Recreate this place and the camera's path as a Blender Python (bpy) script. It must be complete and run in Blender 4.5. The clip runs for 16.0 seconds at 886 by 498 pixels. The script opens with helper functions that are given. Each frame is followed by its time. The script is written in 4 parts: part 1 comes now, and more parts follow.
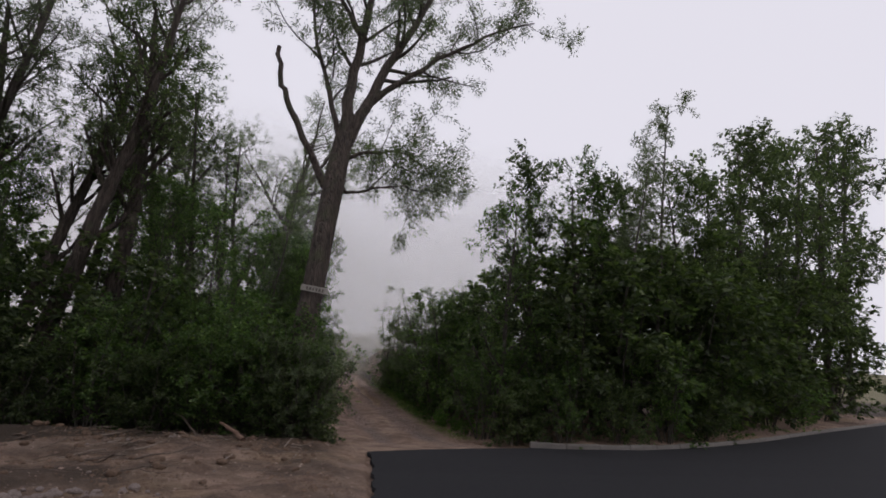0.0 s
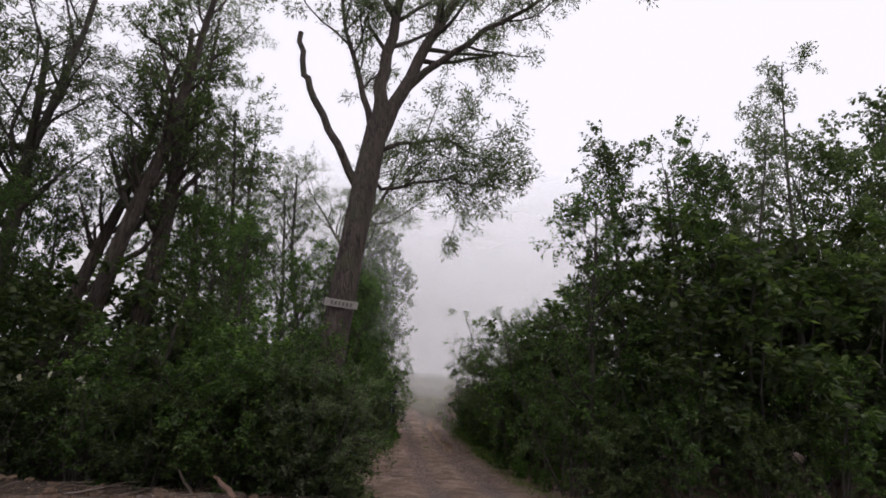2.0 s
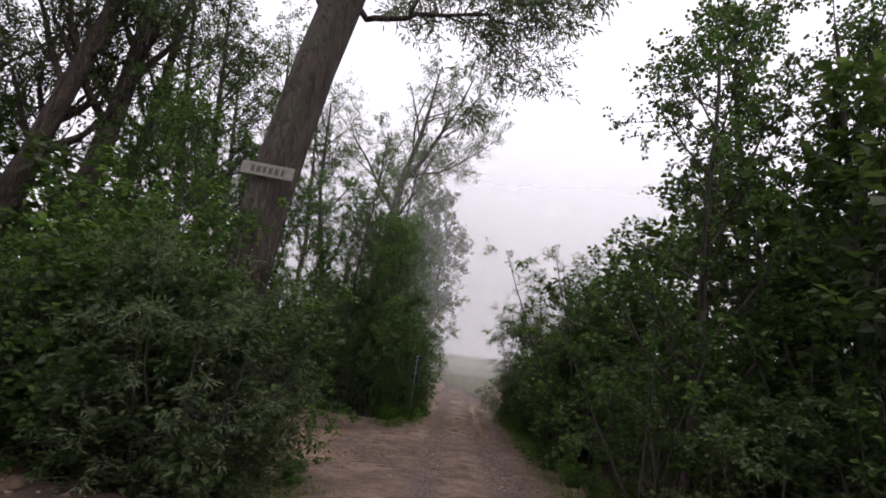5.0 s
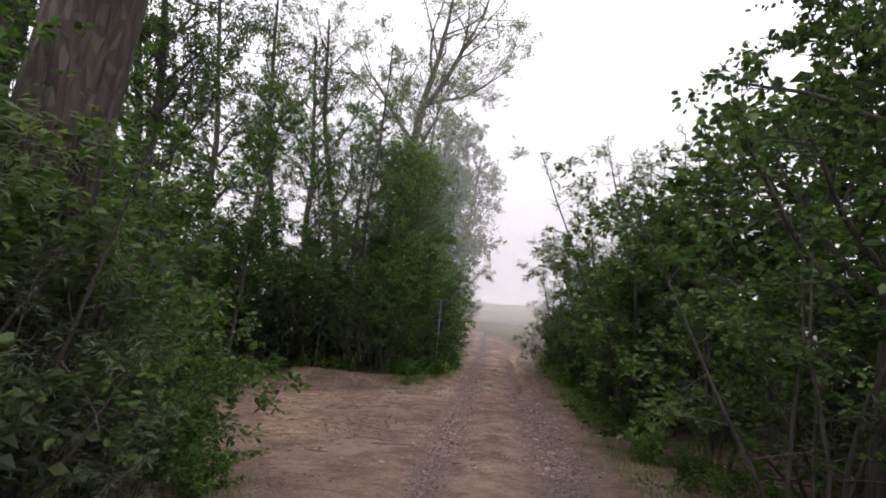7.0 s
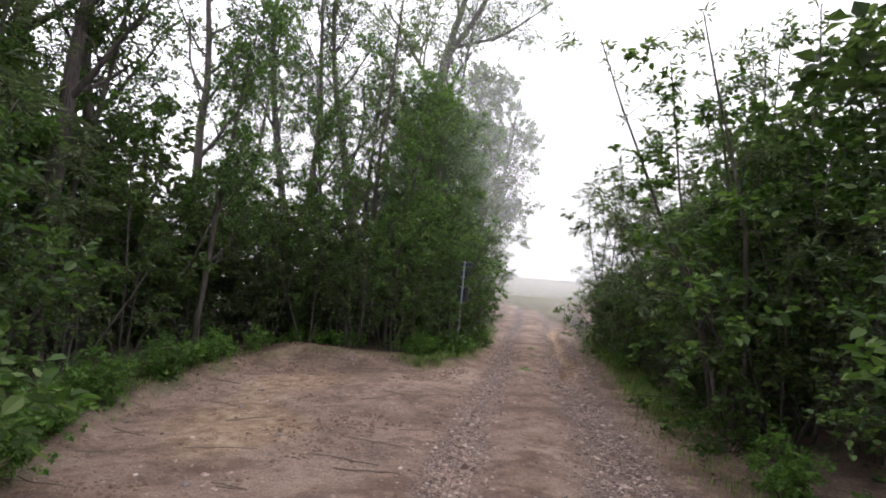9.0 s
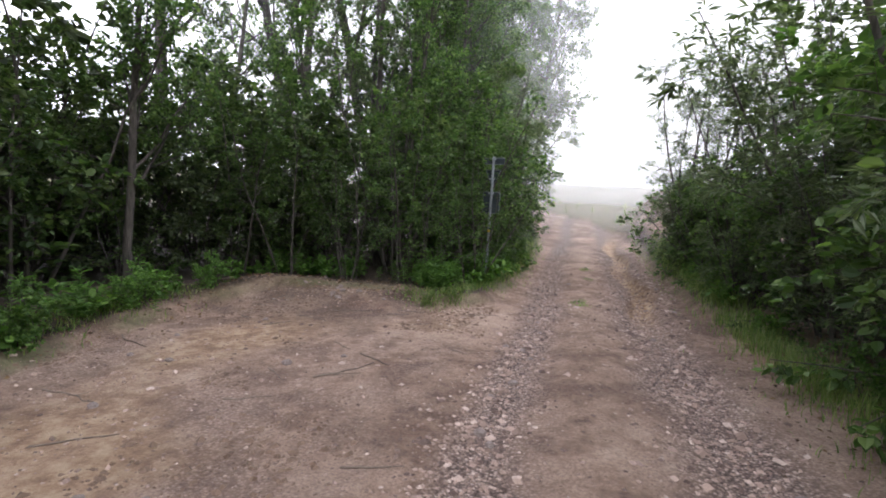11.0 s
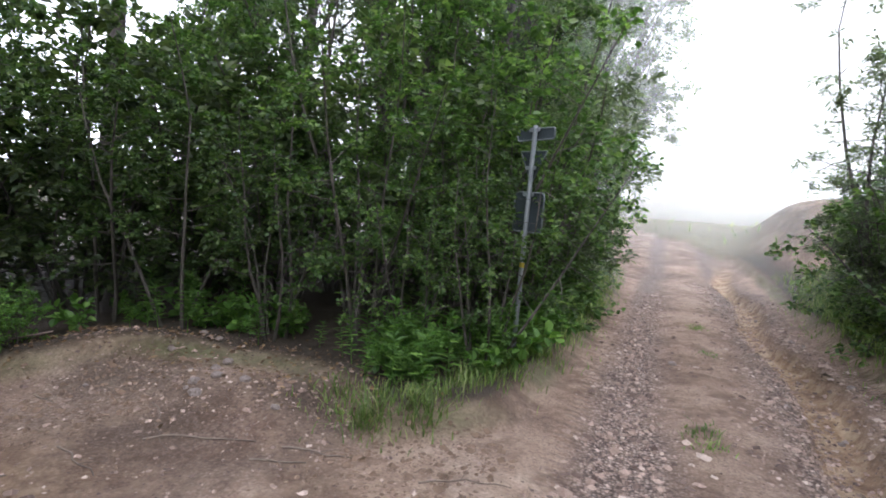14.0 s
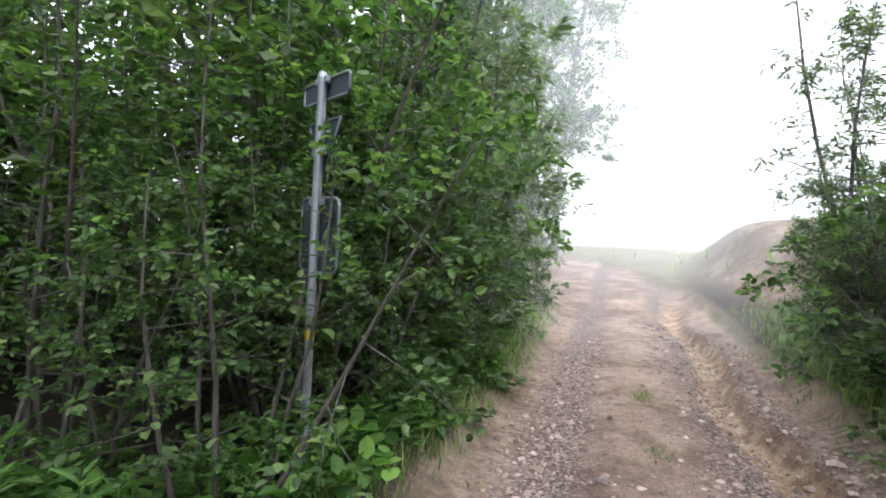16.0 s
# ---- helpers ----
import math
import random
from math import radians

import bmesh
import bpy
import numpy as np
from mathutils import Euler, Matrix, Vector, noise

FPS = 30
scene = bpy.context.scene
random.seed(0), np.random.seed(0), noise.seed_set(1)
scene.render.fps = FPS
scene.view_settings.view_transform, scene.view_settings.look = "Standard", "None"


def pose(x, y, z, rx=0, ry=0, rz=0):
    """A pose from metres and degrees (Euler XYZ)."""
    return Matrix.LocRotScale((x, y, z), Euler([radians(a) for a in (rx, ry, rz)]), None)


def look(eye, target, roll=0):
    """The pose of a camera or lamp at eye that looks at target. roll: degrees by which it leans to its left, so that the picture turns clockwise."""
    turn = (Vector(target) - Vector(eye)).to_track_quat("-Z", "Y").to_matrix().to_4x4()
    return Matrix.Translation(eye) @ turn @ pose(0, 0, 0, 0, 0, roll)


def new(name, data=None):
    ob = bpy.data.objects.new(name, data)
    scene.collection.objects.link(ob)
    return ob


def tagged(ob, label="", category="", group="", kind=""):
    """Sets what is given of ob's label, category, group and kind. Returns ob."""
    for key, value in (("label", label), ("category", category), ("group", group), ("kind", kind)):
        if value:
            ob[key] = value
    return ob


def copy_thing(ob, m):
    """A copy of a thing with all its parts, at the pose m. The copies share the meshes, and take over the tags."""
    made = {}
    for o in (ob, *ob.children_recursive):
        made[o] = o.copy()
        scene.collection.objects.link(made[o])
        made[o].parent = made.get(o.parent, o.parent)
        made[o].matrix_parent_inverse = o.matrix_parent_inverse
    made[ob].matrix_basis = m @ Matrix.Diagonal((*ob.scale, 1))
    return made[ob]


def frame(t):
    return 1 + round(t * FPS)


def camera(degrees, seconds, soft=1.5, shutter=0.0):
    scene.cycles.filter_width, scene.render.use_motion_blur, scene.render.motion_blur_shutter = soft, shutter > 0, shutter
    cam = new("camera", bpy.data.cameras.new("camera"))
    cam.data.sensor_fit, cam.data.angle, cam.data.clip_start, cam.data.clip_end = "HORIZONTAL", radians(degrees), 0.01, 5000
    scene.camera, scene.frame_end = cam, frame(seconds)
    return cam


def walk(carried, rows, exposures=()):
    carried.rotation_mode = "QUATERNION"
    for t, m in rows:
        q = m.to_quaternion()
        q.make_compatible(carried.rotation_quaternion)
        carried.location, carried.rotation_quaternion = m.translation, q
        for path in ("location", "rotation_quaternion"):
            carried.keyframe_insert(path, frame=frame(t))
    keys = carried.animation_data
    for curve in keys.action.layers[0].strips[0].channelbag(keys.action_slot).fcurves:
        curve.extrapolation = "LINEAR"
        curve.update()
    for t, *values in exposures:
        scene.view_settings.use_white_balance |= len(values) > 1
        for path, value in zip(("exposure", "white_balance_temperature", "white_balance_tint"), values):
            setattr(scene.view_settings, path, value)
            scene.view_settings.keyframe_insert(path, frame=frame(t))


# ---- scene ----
cam = camera(80.3, 16.0, 1.8)
PATH = [
    (0, (-3.23, -10.147, 2.451), (-2.723, -8.246, 2.815), 4.4),
    (0.5, (-2.888, -9.354, 2.345), (-2.495, -7.433, 2.737), 3.5),
    (1, (-2.464, -8.585, 2.289), (-2.103, -6.665, 2.718), 2.9),
    (1.5, (-2.147, -7.856, 2.209), (-1.892, -5.932, 2.694), 1.8),
    (2, (-1.738, -7.01, 2.126), (-1.557, -5.081, 2.623), 2.9),
    (2.5, (-1.454, -6.042, 2.073), (-1.104, -4.131, 2.545), 6.3),
    (3, (-1.062, -5.169, 2.011), (-0.461, -3.318, 2.472), 9.8),
    (3.5, (-0.719, -4.172, 1.904), (-0.606, -2.223, 2.339), 3.5),
    (6, (0.122, -0.251, 1.436), (-0.01, 1.7, 1.859), 6.8),
    (6.5, (0.243, 0.644, 1.42), (0.072, 2.608, 1.759), 5.3),
    (7, (0.257, 1.585, 1.403), (0.035, 3.559, 1.64), 4.5),
    (7.5, (0.32, 2.418, 1.323), (0.07, 4.398, 1.459), 3.6),
    (8, (0.294, 3.23, 1.245), (-0.009, 5.206, 1.317), 3.7),
    (8.5, (0.311, 3.94, 1.225), (0.008, 5.916, 1.305), 4.5),
    (9, (0.229, 4.627, 1.167), (-0.119, 6.592, 1.303), 4.7),
    (9.5, (0.229, 5.392, 1.118), (-0.188, 7.348, 1.099), 2.4),
    (12, (-0.194, 9.527, 1.074), (-0.786, 11.421, 0.82), 4.2),
    (12.5, (-0.312, 10.242, 1.03), (-0.969, 12.11, 0.749), 4.4),
    (13, (-0.287, 10.893, 1.027), (-0.97, 12.756, 0.776), 4.4),
    (13.5, (-0.291, 11.51, 1.033), (-1.032, 13.355, 0.816), 4.2),
    (14, (-0.236, 12.125, 1.028), (-1.005, 13.962, 0.849), 4.0),
    (14.5, (-0.234, 12.72, 1.013), (-1.044, 14.54, 0.837), 4.0),
    (15, (-0.208, 13.278, 1.017), (-1.045, 15.083, 0.815), 3.6),
    (15.5, (-0.195, 13.882, 0.982), (-1.017, 15.689, 0.743), 3.4),
    (16, (-0.025, 14.6, 0.993), (-0.648, 16.5, 0.954), 2.4),
]
EXPOSURES = [(0.0, -0.65, 6350, 15), (0.5, -0.35, 6400, 15), (1.0, -0.3, 6400, 15), (2.0, -0.3, 6400, 16), (3.5, -0.35, 6350, 17), (6.0, 0.25, 6400, 18), (7.0, 0.5, 6400, 17), (8.0, 0.88, 6350, 17),
             (9.0, 1.0, 6250, 14), (9.5, 0.75, 6150, 14), (12.0, 1.68, 6000, 12), (14.0, 1.6, 5850, 10), (16.0, 2.0, 5850, 7)]
walk(cam, [(t, look(eye, target, roll)) for t, eye, target, roll in PATH], EXPOSURES)
# haze sheets: y, half width, height, how much white each lays over the view
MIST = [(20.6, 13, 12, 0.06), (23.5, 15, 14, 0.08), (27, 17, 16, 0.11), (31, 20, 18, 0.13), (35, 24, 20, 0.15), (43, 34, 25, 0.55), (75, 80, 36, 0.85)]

# ---- world, sun ----
world = bpy.data.worlds.new("misty_sky")
scene.world = world
world.use_nodes = True
wn, wl = world.node_tree.nodes, world.node_tree.links
sky = wn.new("ShaderNodeTexSky")
sky.sky_type = "NISHITA"
sky.sun_disc = False
sky.sun_elevation, sky.sun_rotation = radians(48), radians(150)
sky.air_density, sky.dust_density, sky.ozone_density = 1.0, 6.0, 1.0
veil = wn.new("ShaderNodeMix")
veil.data_type = "RGBA"
veil.inputs[0].default_value = 0.93
veil.inputs[7].default_value = (10.6, 10.45, 11.0, 1)
wl.new(sky.outputs[0], veil.inputs[6])
background = wn["Background"]
background.inputs[1].default_value = 0.12
wl.new(veil.outputs[2], background.inputs[0])
sun = new("sun", bpy.data.lights.new("sun", "SUN"))
sun.data.energy, sun.data.angle, sun.data.color = 0.5, radians(40), (1.0, 0.96, 0.9)
sun.matrix_world = pose(0, 0, 30, 42, 0, 30)


# ---- materials ----
def material(name, rough=0.8):
    m = bpy.data.materials.new(name)
    m.use_nodes = True
    n, l = m.node_tree.nodes, m.node_tree.links
    b = n["Principled BSDF"]
    b.inputs["Roughness"].default_value = rough
    return m, n, l, b


def ramp(n, stops):
    r = n.new("ShaderNodeValToRGB")
    e = r.color_ramp.elements
    while len(e) < len(stops):
        e.new(0.5)
    for k, (at, c) in enumerate(stops):
        e[k].position, e[k].color = at, (*c, 1)
    return r


def noise_tex(n, l, scale, detail=6, rough=0.6, coords=None):
    x = n.new("ShaderNodeTexNoise")
    x.inputs["Scale"].default_value, x.inputs["Detail"].default_value, x.inputs["Roughness"].default_value = scale, detail, rough
    if coords:
        l.new(coords, x.inputs["Vector"])
    return x


def blend(n, l, fac, a, b, kind="MIX"):
    x = n.new("ShaderNodeMix")
    x.data_type, x.blend_type = "RGBA", kind
    for k, v in ((0, fac), (6, a), (7, b)):
        if isinstance(v, (int, float)):
            x.inputs[k].default_value = v
        elif isinstance(v, tuple):
            x.inputs[k].default_value = (*v, 1)
        else:
            l.new(v, x.inputs[k])
    return x.outputs[2]


def bump(n, l, b, height, strength, distance):
    x = n.new("ShaderNodeBump")
    x.inputs["Strength"].default_value, x.inputs["Distance"].default_value = strength, distance
    l.new(height, x.inputs["Height"])
    l.new(x.outputs[0], b.inputs["Normal"])


def leaf_material(name, low, mid, high, through_light=0.48):
    """Leaves that vary one by one and shrub by shrub, and let some light through."""
    m, n, l, b = material(name, 0.5)
    b.inputs["Specular IOR Level"].default_value = 0.35
    geo, info = n.new("ShaderNodeNewGeometry"), n.new("ShaderNodeObjectInfo")
    r = ramp(n, [(0.0, low), (0.6, mid), (1.0, high)])
    l.new(geo.outputs["Random Per Island"], r.inputs[0])
    h = n.new("ShaderNodeHueSaturation")
    mr = n.new("ShaderNodeMapRange")
    mr.inputs[3].default_value, mr.inputs[4].default_value = 0.75, 1.3
    l.new(info.outputs["Random"], mr.inputs[0])
    l.new(mr.outputs[0], h.inputs["Value"])
    l.new(r.outputs[0], h.inputs["Color"])
    l.new(h.outputs[0], b.inputs["Base Color"])
    t = n.new("ShaderNodeBsdfTranslucent")
    bright = blend(n, l, 1.0, h.outputs[0], (1.25, 1.5, 0.65), "MULTIPLY")
    l.new(bright, t.inputs[0])
    mix = n.new("ShaderNodeMixShader")
    mix.inputs[0].default_value = through_light
    l.new(b.outputs[0], mix.inputs[1])
    l.new(t.outputs[0], mix.inputs[2])
    l.new(mix.outputs[0], n["Material Output"].inputs[0])
    return m


def bark_material(name, dark, light, scale=9.0, depth=0.03):
    m, n, l, b = material(name, 0.9)
    tc = n.new("ShaderNodeTexCoord")
    mp = n.new("ShaderNodeMapping")
    mp.inputs["Scale"].default_value = (1.0, 1.0, 0.16)
    l.new(tc.outputs["Object"], mp.inputs[0])
    a = noise_tex(n, l, scale, 8, 0.65, mp.outputs[0])
    c = noise_tex(n, l, 1.7, 4, 0.5, tc.outputs["Object"])
    v = n.new("ShaderNodeTexVoronoi")
    v.feature = "DISTANCE_TO_EDGE"
    v.inputs["Scale"].default_value = scale * 1.4
    l.new(mp.outputs[0], v.inputs["Vector"])
    r = ramp(n, [(0.3, dark), (0.7, light)])
    l.new(a.outputs[0], r.inputs[0])
    moss = ramp(n, [(0.55, (0, 0, 0)), (0.75, (0.6, 0.6, 0.6))])
    l.new(c.outputs[0], moss.inputs[0])
    l.new(blend(n, l, moss.outputs[0], r.outputs[0], (0.07, 0.085, 0.04)), b.inputs["Base Color"])
    hm = n.new("ShaderNodeMath")
    hm.operation = "MULTIPLY_ADD"
    l.new(v.outputs["Distance"], hm.inputs[0])
    hm.inputs[1].default_value = 2.5
    l.new(a.outputs[0], hm.inputs[2])
    bump(n, l, b, hm.outputs[0], 0.9, depth)
    return m


def plain(name, low, high, rough, scale=12.0, bump_by=0.0, metal=0.0):
    m, n, l, b = material(name, rough)
    tc = n.new("ShaderNodeTexCoord")
    a, c = noise_tex(n, l, scale, 6, 0.65, tc.outputs["Object"]), noise_tex(n, l, scale * 0.13, 3, 0.5, tc.outputs["Object"])
    r = ramp(n, [(0.3, low), (0.7, high)])
    l.new(blend(n, l, 0.5, a.outputs[0], c.outputs[0]), r.inputs[0])
    l.new(r.outputs[0], b.inputs["Base Color"])
    b.inputs["Metallic"].default_value = metal
    if bump_by:
        bump(n, l, b, a.outputs[0], 0.8, bump_by)
    return m


def ground_material():
    """Sandy loam with stony wheel bands, ochre clay, leaf mould under the bushes and thin green at the verges."""
    m, n, l, b = material("earth", 0.92)
    tc = n.new("ShaderNodeTexCoord")
    ob = tc.outputs["Object"]

    def attr(name):
        a = n.new("ShaderNodeAttribute")
        a.attribute_name = name
        return a.outputs["Fac"]
    fine, mid, wide = noise_tex(n, l, 48, 9, 0.75, ob), noise_tex(n, l, 5, 8, 0.72, ob), noise_tex(n, l, 0.9, 5, 0.55, ob)
    sand = ramp(n, [(0.37, (0.13, 0.08, 0.056)), (0.46, (0.27, 0.182, 0.132)), (0.55, (0.37, 0.262, 0.195)), (0.64, (0.47, 0.352, 0.27))])
    l.new(blend(n, l, 0.5, mid.outputs[0], wide.outputs[0]), sand.inputs[0])
    grain = ramp(n, [(0.36, (0.45, 0.43, 0.42)), (0.5, (0.95, 0.93, 0.92)), (0.66, (1.35, 1.33, 1.32))])
    l.new(fine.outputs[0], grain.inputs[0])
    col = blend(n, l, 0.85, sand.outputs[0], grain.outputs[0], "MULTIPLY")
    soil = noise_tex(n, l, 1.5, 10, 0.74, ob)
    dirt = ramp(n, [(0.5, (0, 0, 0)), (0.575, (0.8, 0.8, 0.8))])
    l.new(soil.outputs[0], dirt.inputs[0])
    col = blend(n, l, dirt.outputs[0], col, blend(n, l, 0.8, (0.15, 0.09, 0.06), grain.outputs[0], "MULTIPLY"))
    peb = n.new("ShaderNodeTexVoronoi")
    peb.inputs["Scale"].default_value = 44
    l.new(ob, peb.inputs["Vector"])
    stone = ramp(n, [(0.0, (0.14, 0.095, 0.08)), (0.5, (0.33, 0.24, 0.20)), (1.0, (0.50, 0.39, 0.335))])
    sep = n.new("ShaderNodeSeparateColor")
    l.new(peb.outputs["Color"], sep.inputs[0])
    l.new(sep.outputs[0], stone.inputs[0])
    # each pebble cell's colour drops from its middle to its rim
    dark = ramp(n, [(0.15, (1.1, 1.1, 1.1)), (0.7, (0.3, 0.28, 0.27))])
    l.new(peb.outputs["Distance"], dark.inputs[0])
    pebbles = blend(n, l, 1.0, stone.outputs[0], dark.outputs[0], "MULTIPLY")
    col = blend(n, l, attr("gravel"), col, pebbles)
    clay = ramp(n, [(0.38, (0.20, 0.115, 0.065)), (0.5, (0.36, 0.235, 0.135)), (0.62, (0.52, 0.39, 0.25))])
    l.new(mid.outputs[0], clay.inputs[0])
    col = blend(n, l, attr("clay"), col, clay.outputs[0])
    mould = ramp(n, [(0.35, (0.018, 0.012, 0.008)), (0.65, (0.075, 0.05, 0.032))])
    l.new(fine.outputs[0], mould.inputs[0])
    col = blend(n, l, attr("mould"), col, mould.outputs[0])
    turf = ramp(n, [(0.3, (0.05, 0.06, 0.022)), (0.7, (0.14, 0.15, 0.06))])
    l.new(mid.outputs[0], turf.inputs[0])
    col = blend(n, l, attr("turf"), col, turf.outputs[0])
    l.new(col, b.inputs["Base Color"])
    wave = n.new("ShaderNodeTexWave")
    wave.bands_direction = "Y"
    wave.inputs["Scale"].default_value, wave.inputs["Distortion"].default_value, wave.inputs["Detail Scale"].default_value = 3.2, 1.2, 2.0
    l.new(ob, wave.inputs["Vector"])
    lug = n.new("ShaderNodeMath")
    lug.operation = "MULTIPLY"
    l.new(wave.outputs["Fac"], lug.inputs[0])
    l.new(attr("tread"), lug.inputs[1])
    hh = n.new("ShaderNodeMath")
    hh.operation = "MULTIPLY_ADD"
    l.new(mid.outputs[0], hh.inputs[0])
    hh.inputs[1].default_value = 2.0
    l.new(fine.outputs[0], hh.inputs[2])
    tot = n.new("ShaderNodeMath")
    tot.operation = "MULTIPLY_ADD"
    l.new(lug.outputs[0], tot.inputs[0])
    tot.inputs[1].default_value = 2.5
    l.new(hh.outputs[0], tot.inputs[2])
    bump(n, l, b, tot.outputs[0], 1.0, 0.03)
    return m


EARTH = ground_material()
LEAF_BROAD = leaf_material("broad_leaf", (0.032, 0.06, 0.017), (0.07, 0.122, 0.036), (0.15, 0.205, 0.072))
LEAF_DULL = leaf_material("dull_leaf", (0.03, 0.045, 0.019), (0.066, 0.092, 0.04), (0.13, 0.158, 0.074))
LEAF_WILLOW = leaf_material("willow_leaf", (0.06, 0.08, 0.045), (0.105, 0.13, 0.078), (0.17, 0.195, 0.12), 0.4)
LEAF_FRESH = leaf_material("fresh_leaf", (0.045, 0.10, 0.02), (0.085, 0.165, 0.03), (0.16, 0.26, 0.06), 0.4)
GRASS = leaf_material("grass_blade", (0.07, 0.11, 0.03), (0.14, 0.20, 0.055), (0.26, 0.27, 0.12), 0.4)
DEAD = leaf_material("fallen_leaf", (0.06, 0.035, 0.02), (0.14, 0.085, 0.045), (0.26, 0.17, 0.09), 0.1)
BARK_WILLOW = bark_material("willow_bark", (0.025, 0.019, 0.016), (0.115, 0.09, 0.075), 11.0, 0.06)
BARK = bark_material("bark", (0.025, 0.02, 0.018), (0.09, 0.075, 0.065), 14.0, 0.015)
BARK_GREY = bark_material("grey_bark", (0.03, 0.026, 0.022), (0.115, 0.1, 0.085), 20.0, 0.008)
STONE = plain("stone", (0.11, 0.085, 0.075), (0.32, 0.26, 0.235), 0.85, 26.0, 0.01)
ASPHALT = plain("asphalt", (0.016, 0.016, 0.0175), (0.034, 0.034, 0.037), 0.95, 140.0, 0.004)
ASPHALT.node_tree.nodes["Principled BSDF"].inputs["Specular IOR Level"].default_value = 0.15
CONCRETE = plain("kerb_concrete", (0.12, 0.105, 0.095), (0.26, 0.24, 0.22), 0.85, 30.0, 0.006)
STEEL = plain("galvanised_steel", (0.20, 0.22, 0.24), (0.36, 0.38, 0.40), 0.45, 20.0, 0.0, 0.6)
SIGN_BACK = plain("sign_back", (0.014, 0.022, 0.026), (0.035, 0.048, 0.055), 0.85, 9.0)
RIM = plain("rim_metal", (0.10, 0.115, 0.12), (0.2, 0.22, 0.23), 0.6, 20.0, 0.0, 0.3)
BOARD = plain("weathered_board", (0.20, 0.185, 0.165), (0.42, 0.40, 0.36), 0.85, 18.0, 0.004)
INK = plain("faded_ink", (0.10, 0.09, 0.08), (0.17, 0.15, 0.14), 0.85)
TAPE = plain("yellow_tape", (0.45, 0.33, 0.02), (0.6, 0.45, 0.05), 0.5)
DEADWOOD = plain("dead_wood", (0.06, 0.045, 0.035), (0.20, 0.15, 0.12), 0.9, 22.0, 0.006)
PALEWOOD = plain("bleached_wood", (0.14, 0.11, 0.09), (0.33, 0.27, 0.23), 0.9, 22.0, 0.006)
REDWOOD = plain("split_wood", (0.12, 0.065, 0.045), (0.24, 0.15, 0.11), 0.85, 22.0, 0.006)


# ---- mesh helpers ----
def fast_mesh(name, verts, faces, sides, mat, smooth=False):
    """One mesh from arrays: verts (n, 3), faces (m, sides)."""
    me = bpy.data.meshes.new(name)
    verts, faces = np.asarray(verts, "f4").reshape(-1, 3), np.asarray(faces, "i4").reshape(-1, sides)
    me.vertices.add(len(verts))
    me.vertices.foreach_set("co", verts.ravel())
    me.loops.add(faces.size)
    me.loops.foreach_set("vertex_index", faces.ravel())
    me.polygons.add(len(faces))
    me.polygons.foreach_set("loop_start", np.arange(0, faces.size, sides, dtype="i4"))
    me.polygons.foreach_set("use_smooth", np.full(len(faces), smooth))
    me.update(calc_edges=True)
    me.materials.append(mat)
    return me


def part(name, me, parent, label=""):
    """Links a mesh as one object under a thing or part."""
    ob = new(name, me)
    ob.parent = parent
    return tagged(ob, label)


def bm_mesh(name, bm, mat):
    me = bpy.data.meshes.new(name)
    bm.to_mesh(me)
    bm.free()
    me.materials.append(mat)
    return me


def box_bm(sx, sy, sz, bevel=0.01, z0=0.0):
    bm = bmesh.new()
    bmesh.ops.create_cube(bm, size=1)
    bmesh.ops.scale(bm, verts=bm.verts, vec=(sx, sy, sz))
    bmesh.ops.translate(bm, verts=bm.verts, vec=(0, 0, z0 + sz / 2))
    if bevel:
        bmesh.ops.bevel(bm, geom=list(bm.edges), offset=bevel, segments=2, affect="EDGES")
    return bm


def empty(name, m, label, category, group="", kind=""):
    ob = new(name)
    ob.matrix_world = m
    return tagged(ob, label, category, group, kind)


def tubes(lines, sides):
    """Tapered tubes along polylines: (points, radii) each."""
    vs, fs, base = [], [], 0
    ang = np.arange(sides) * 2 * np.pi / sides
    for pts, rad in lines:
        pts, rad = np.asarray(pts, float), np.asarray(rad, float)
        d = np.gradient(pts, axis=0)
        d /= np.linalg.norm(d, axis=1)[:, None] + 1e-9
        up = np.where(np.abs(d[:, 2:3]) > 0.9, [[1.0, 0, 0]], [[0, 0, 1.0]])
        a = np.cross(d, up)
        a /= np.linalg.norm(a, axis=1)[:, None] + 1e-9
        b = np.cross(d, a)
        ring = pts[:, None] + rad[:, None, None] * (np.cos(ang)[None, :, None] * a[:, None] + np.sin(ang)[None, :, None] * b[:, None])
        vs.append(ring.reshape(-1, 3))
        k = np.arange(len(pts) - 1)[:, None] * sides + np.arange(sides)[None]
        k2 = np.arange(len(pts) - 1)[:, None] * sides + (np.arange(sides)[None] + 1) % sides
        fs.append((np.stack([k, k2, k2 + sides, k + sides], -1) + base).reshape(-1, 4))
        base += len(pts) * sides
    return np.concatenate(vs), np.concatenate(fs)


def unit(v):
    v = np.asarray(v, float)
    return v / (np.linalg.norm(v, axis=-1, keepdims=True) + 1e-9)


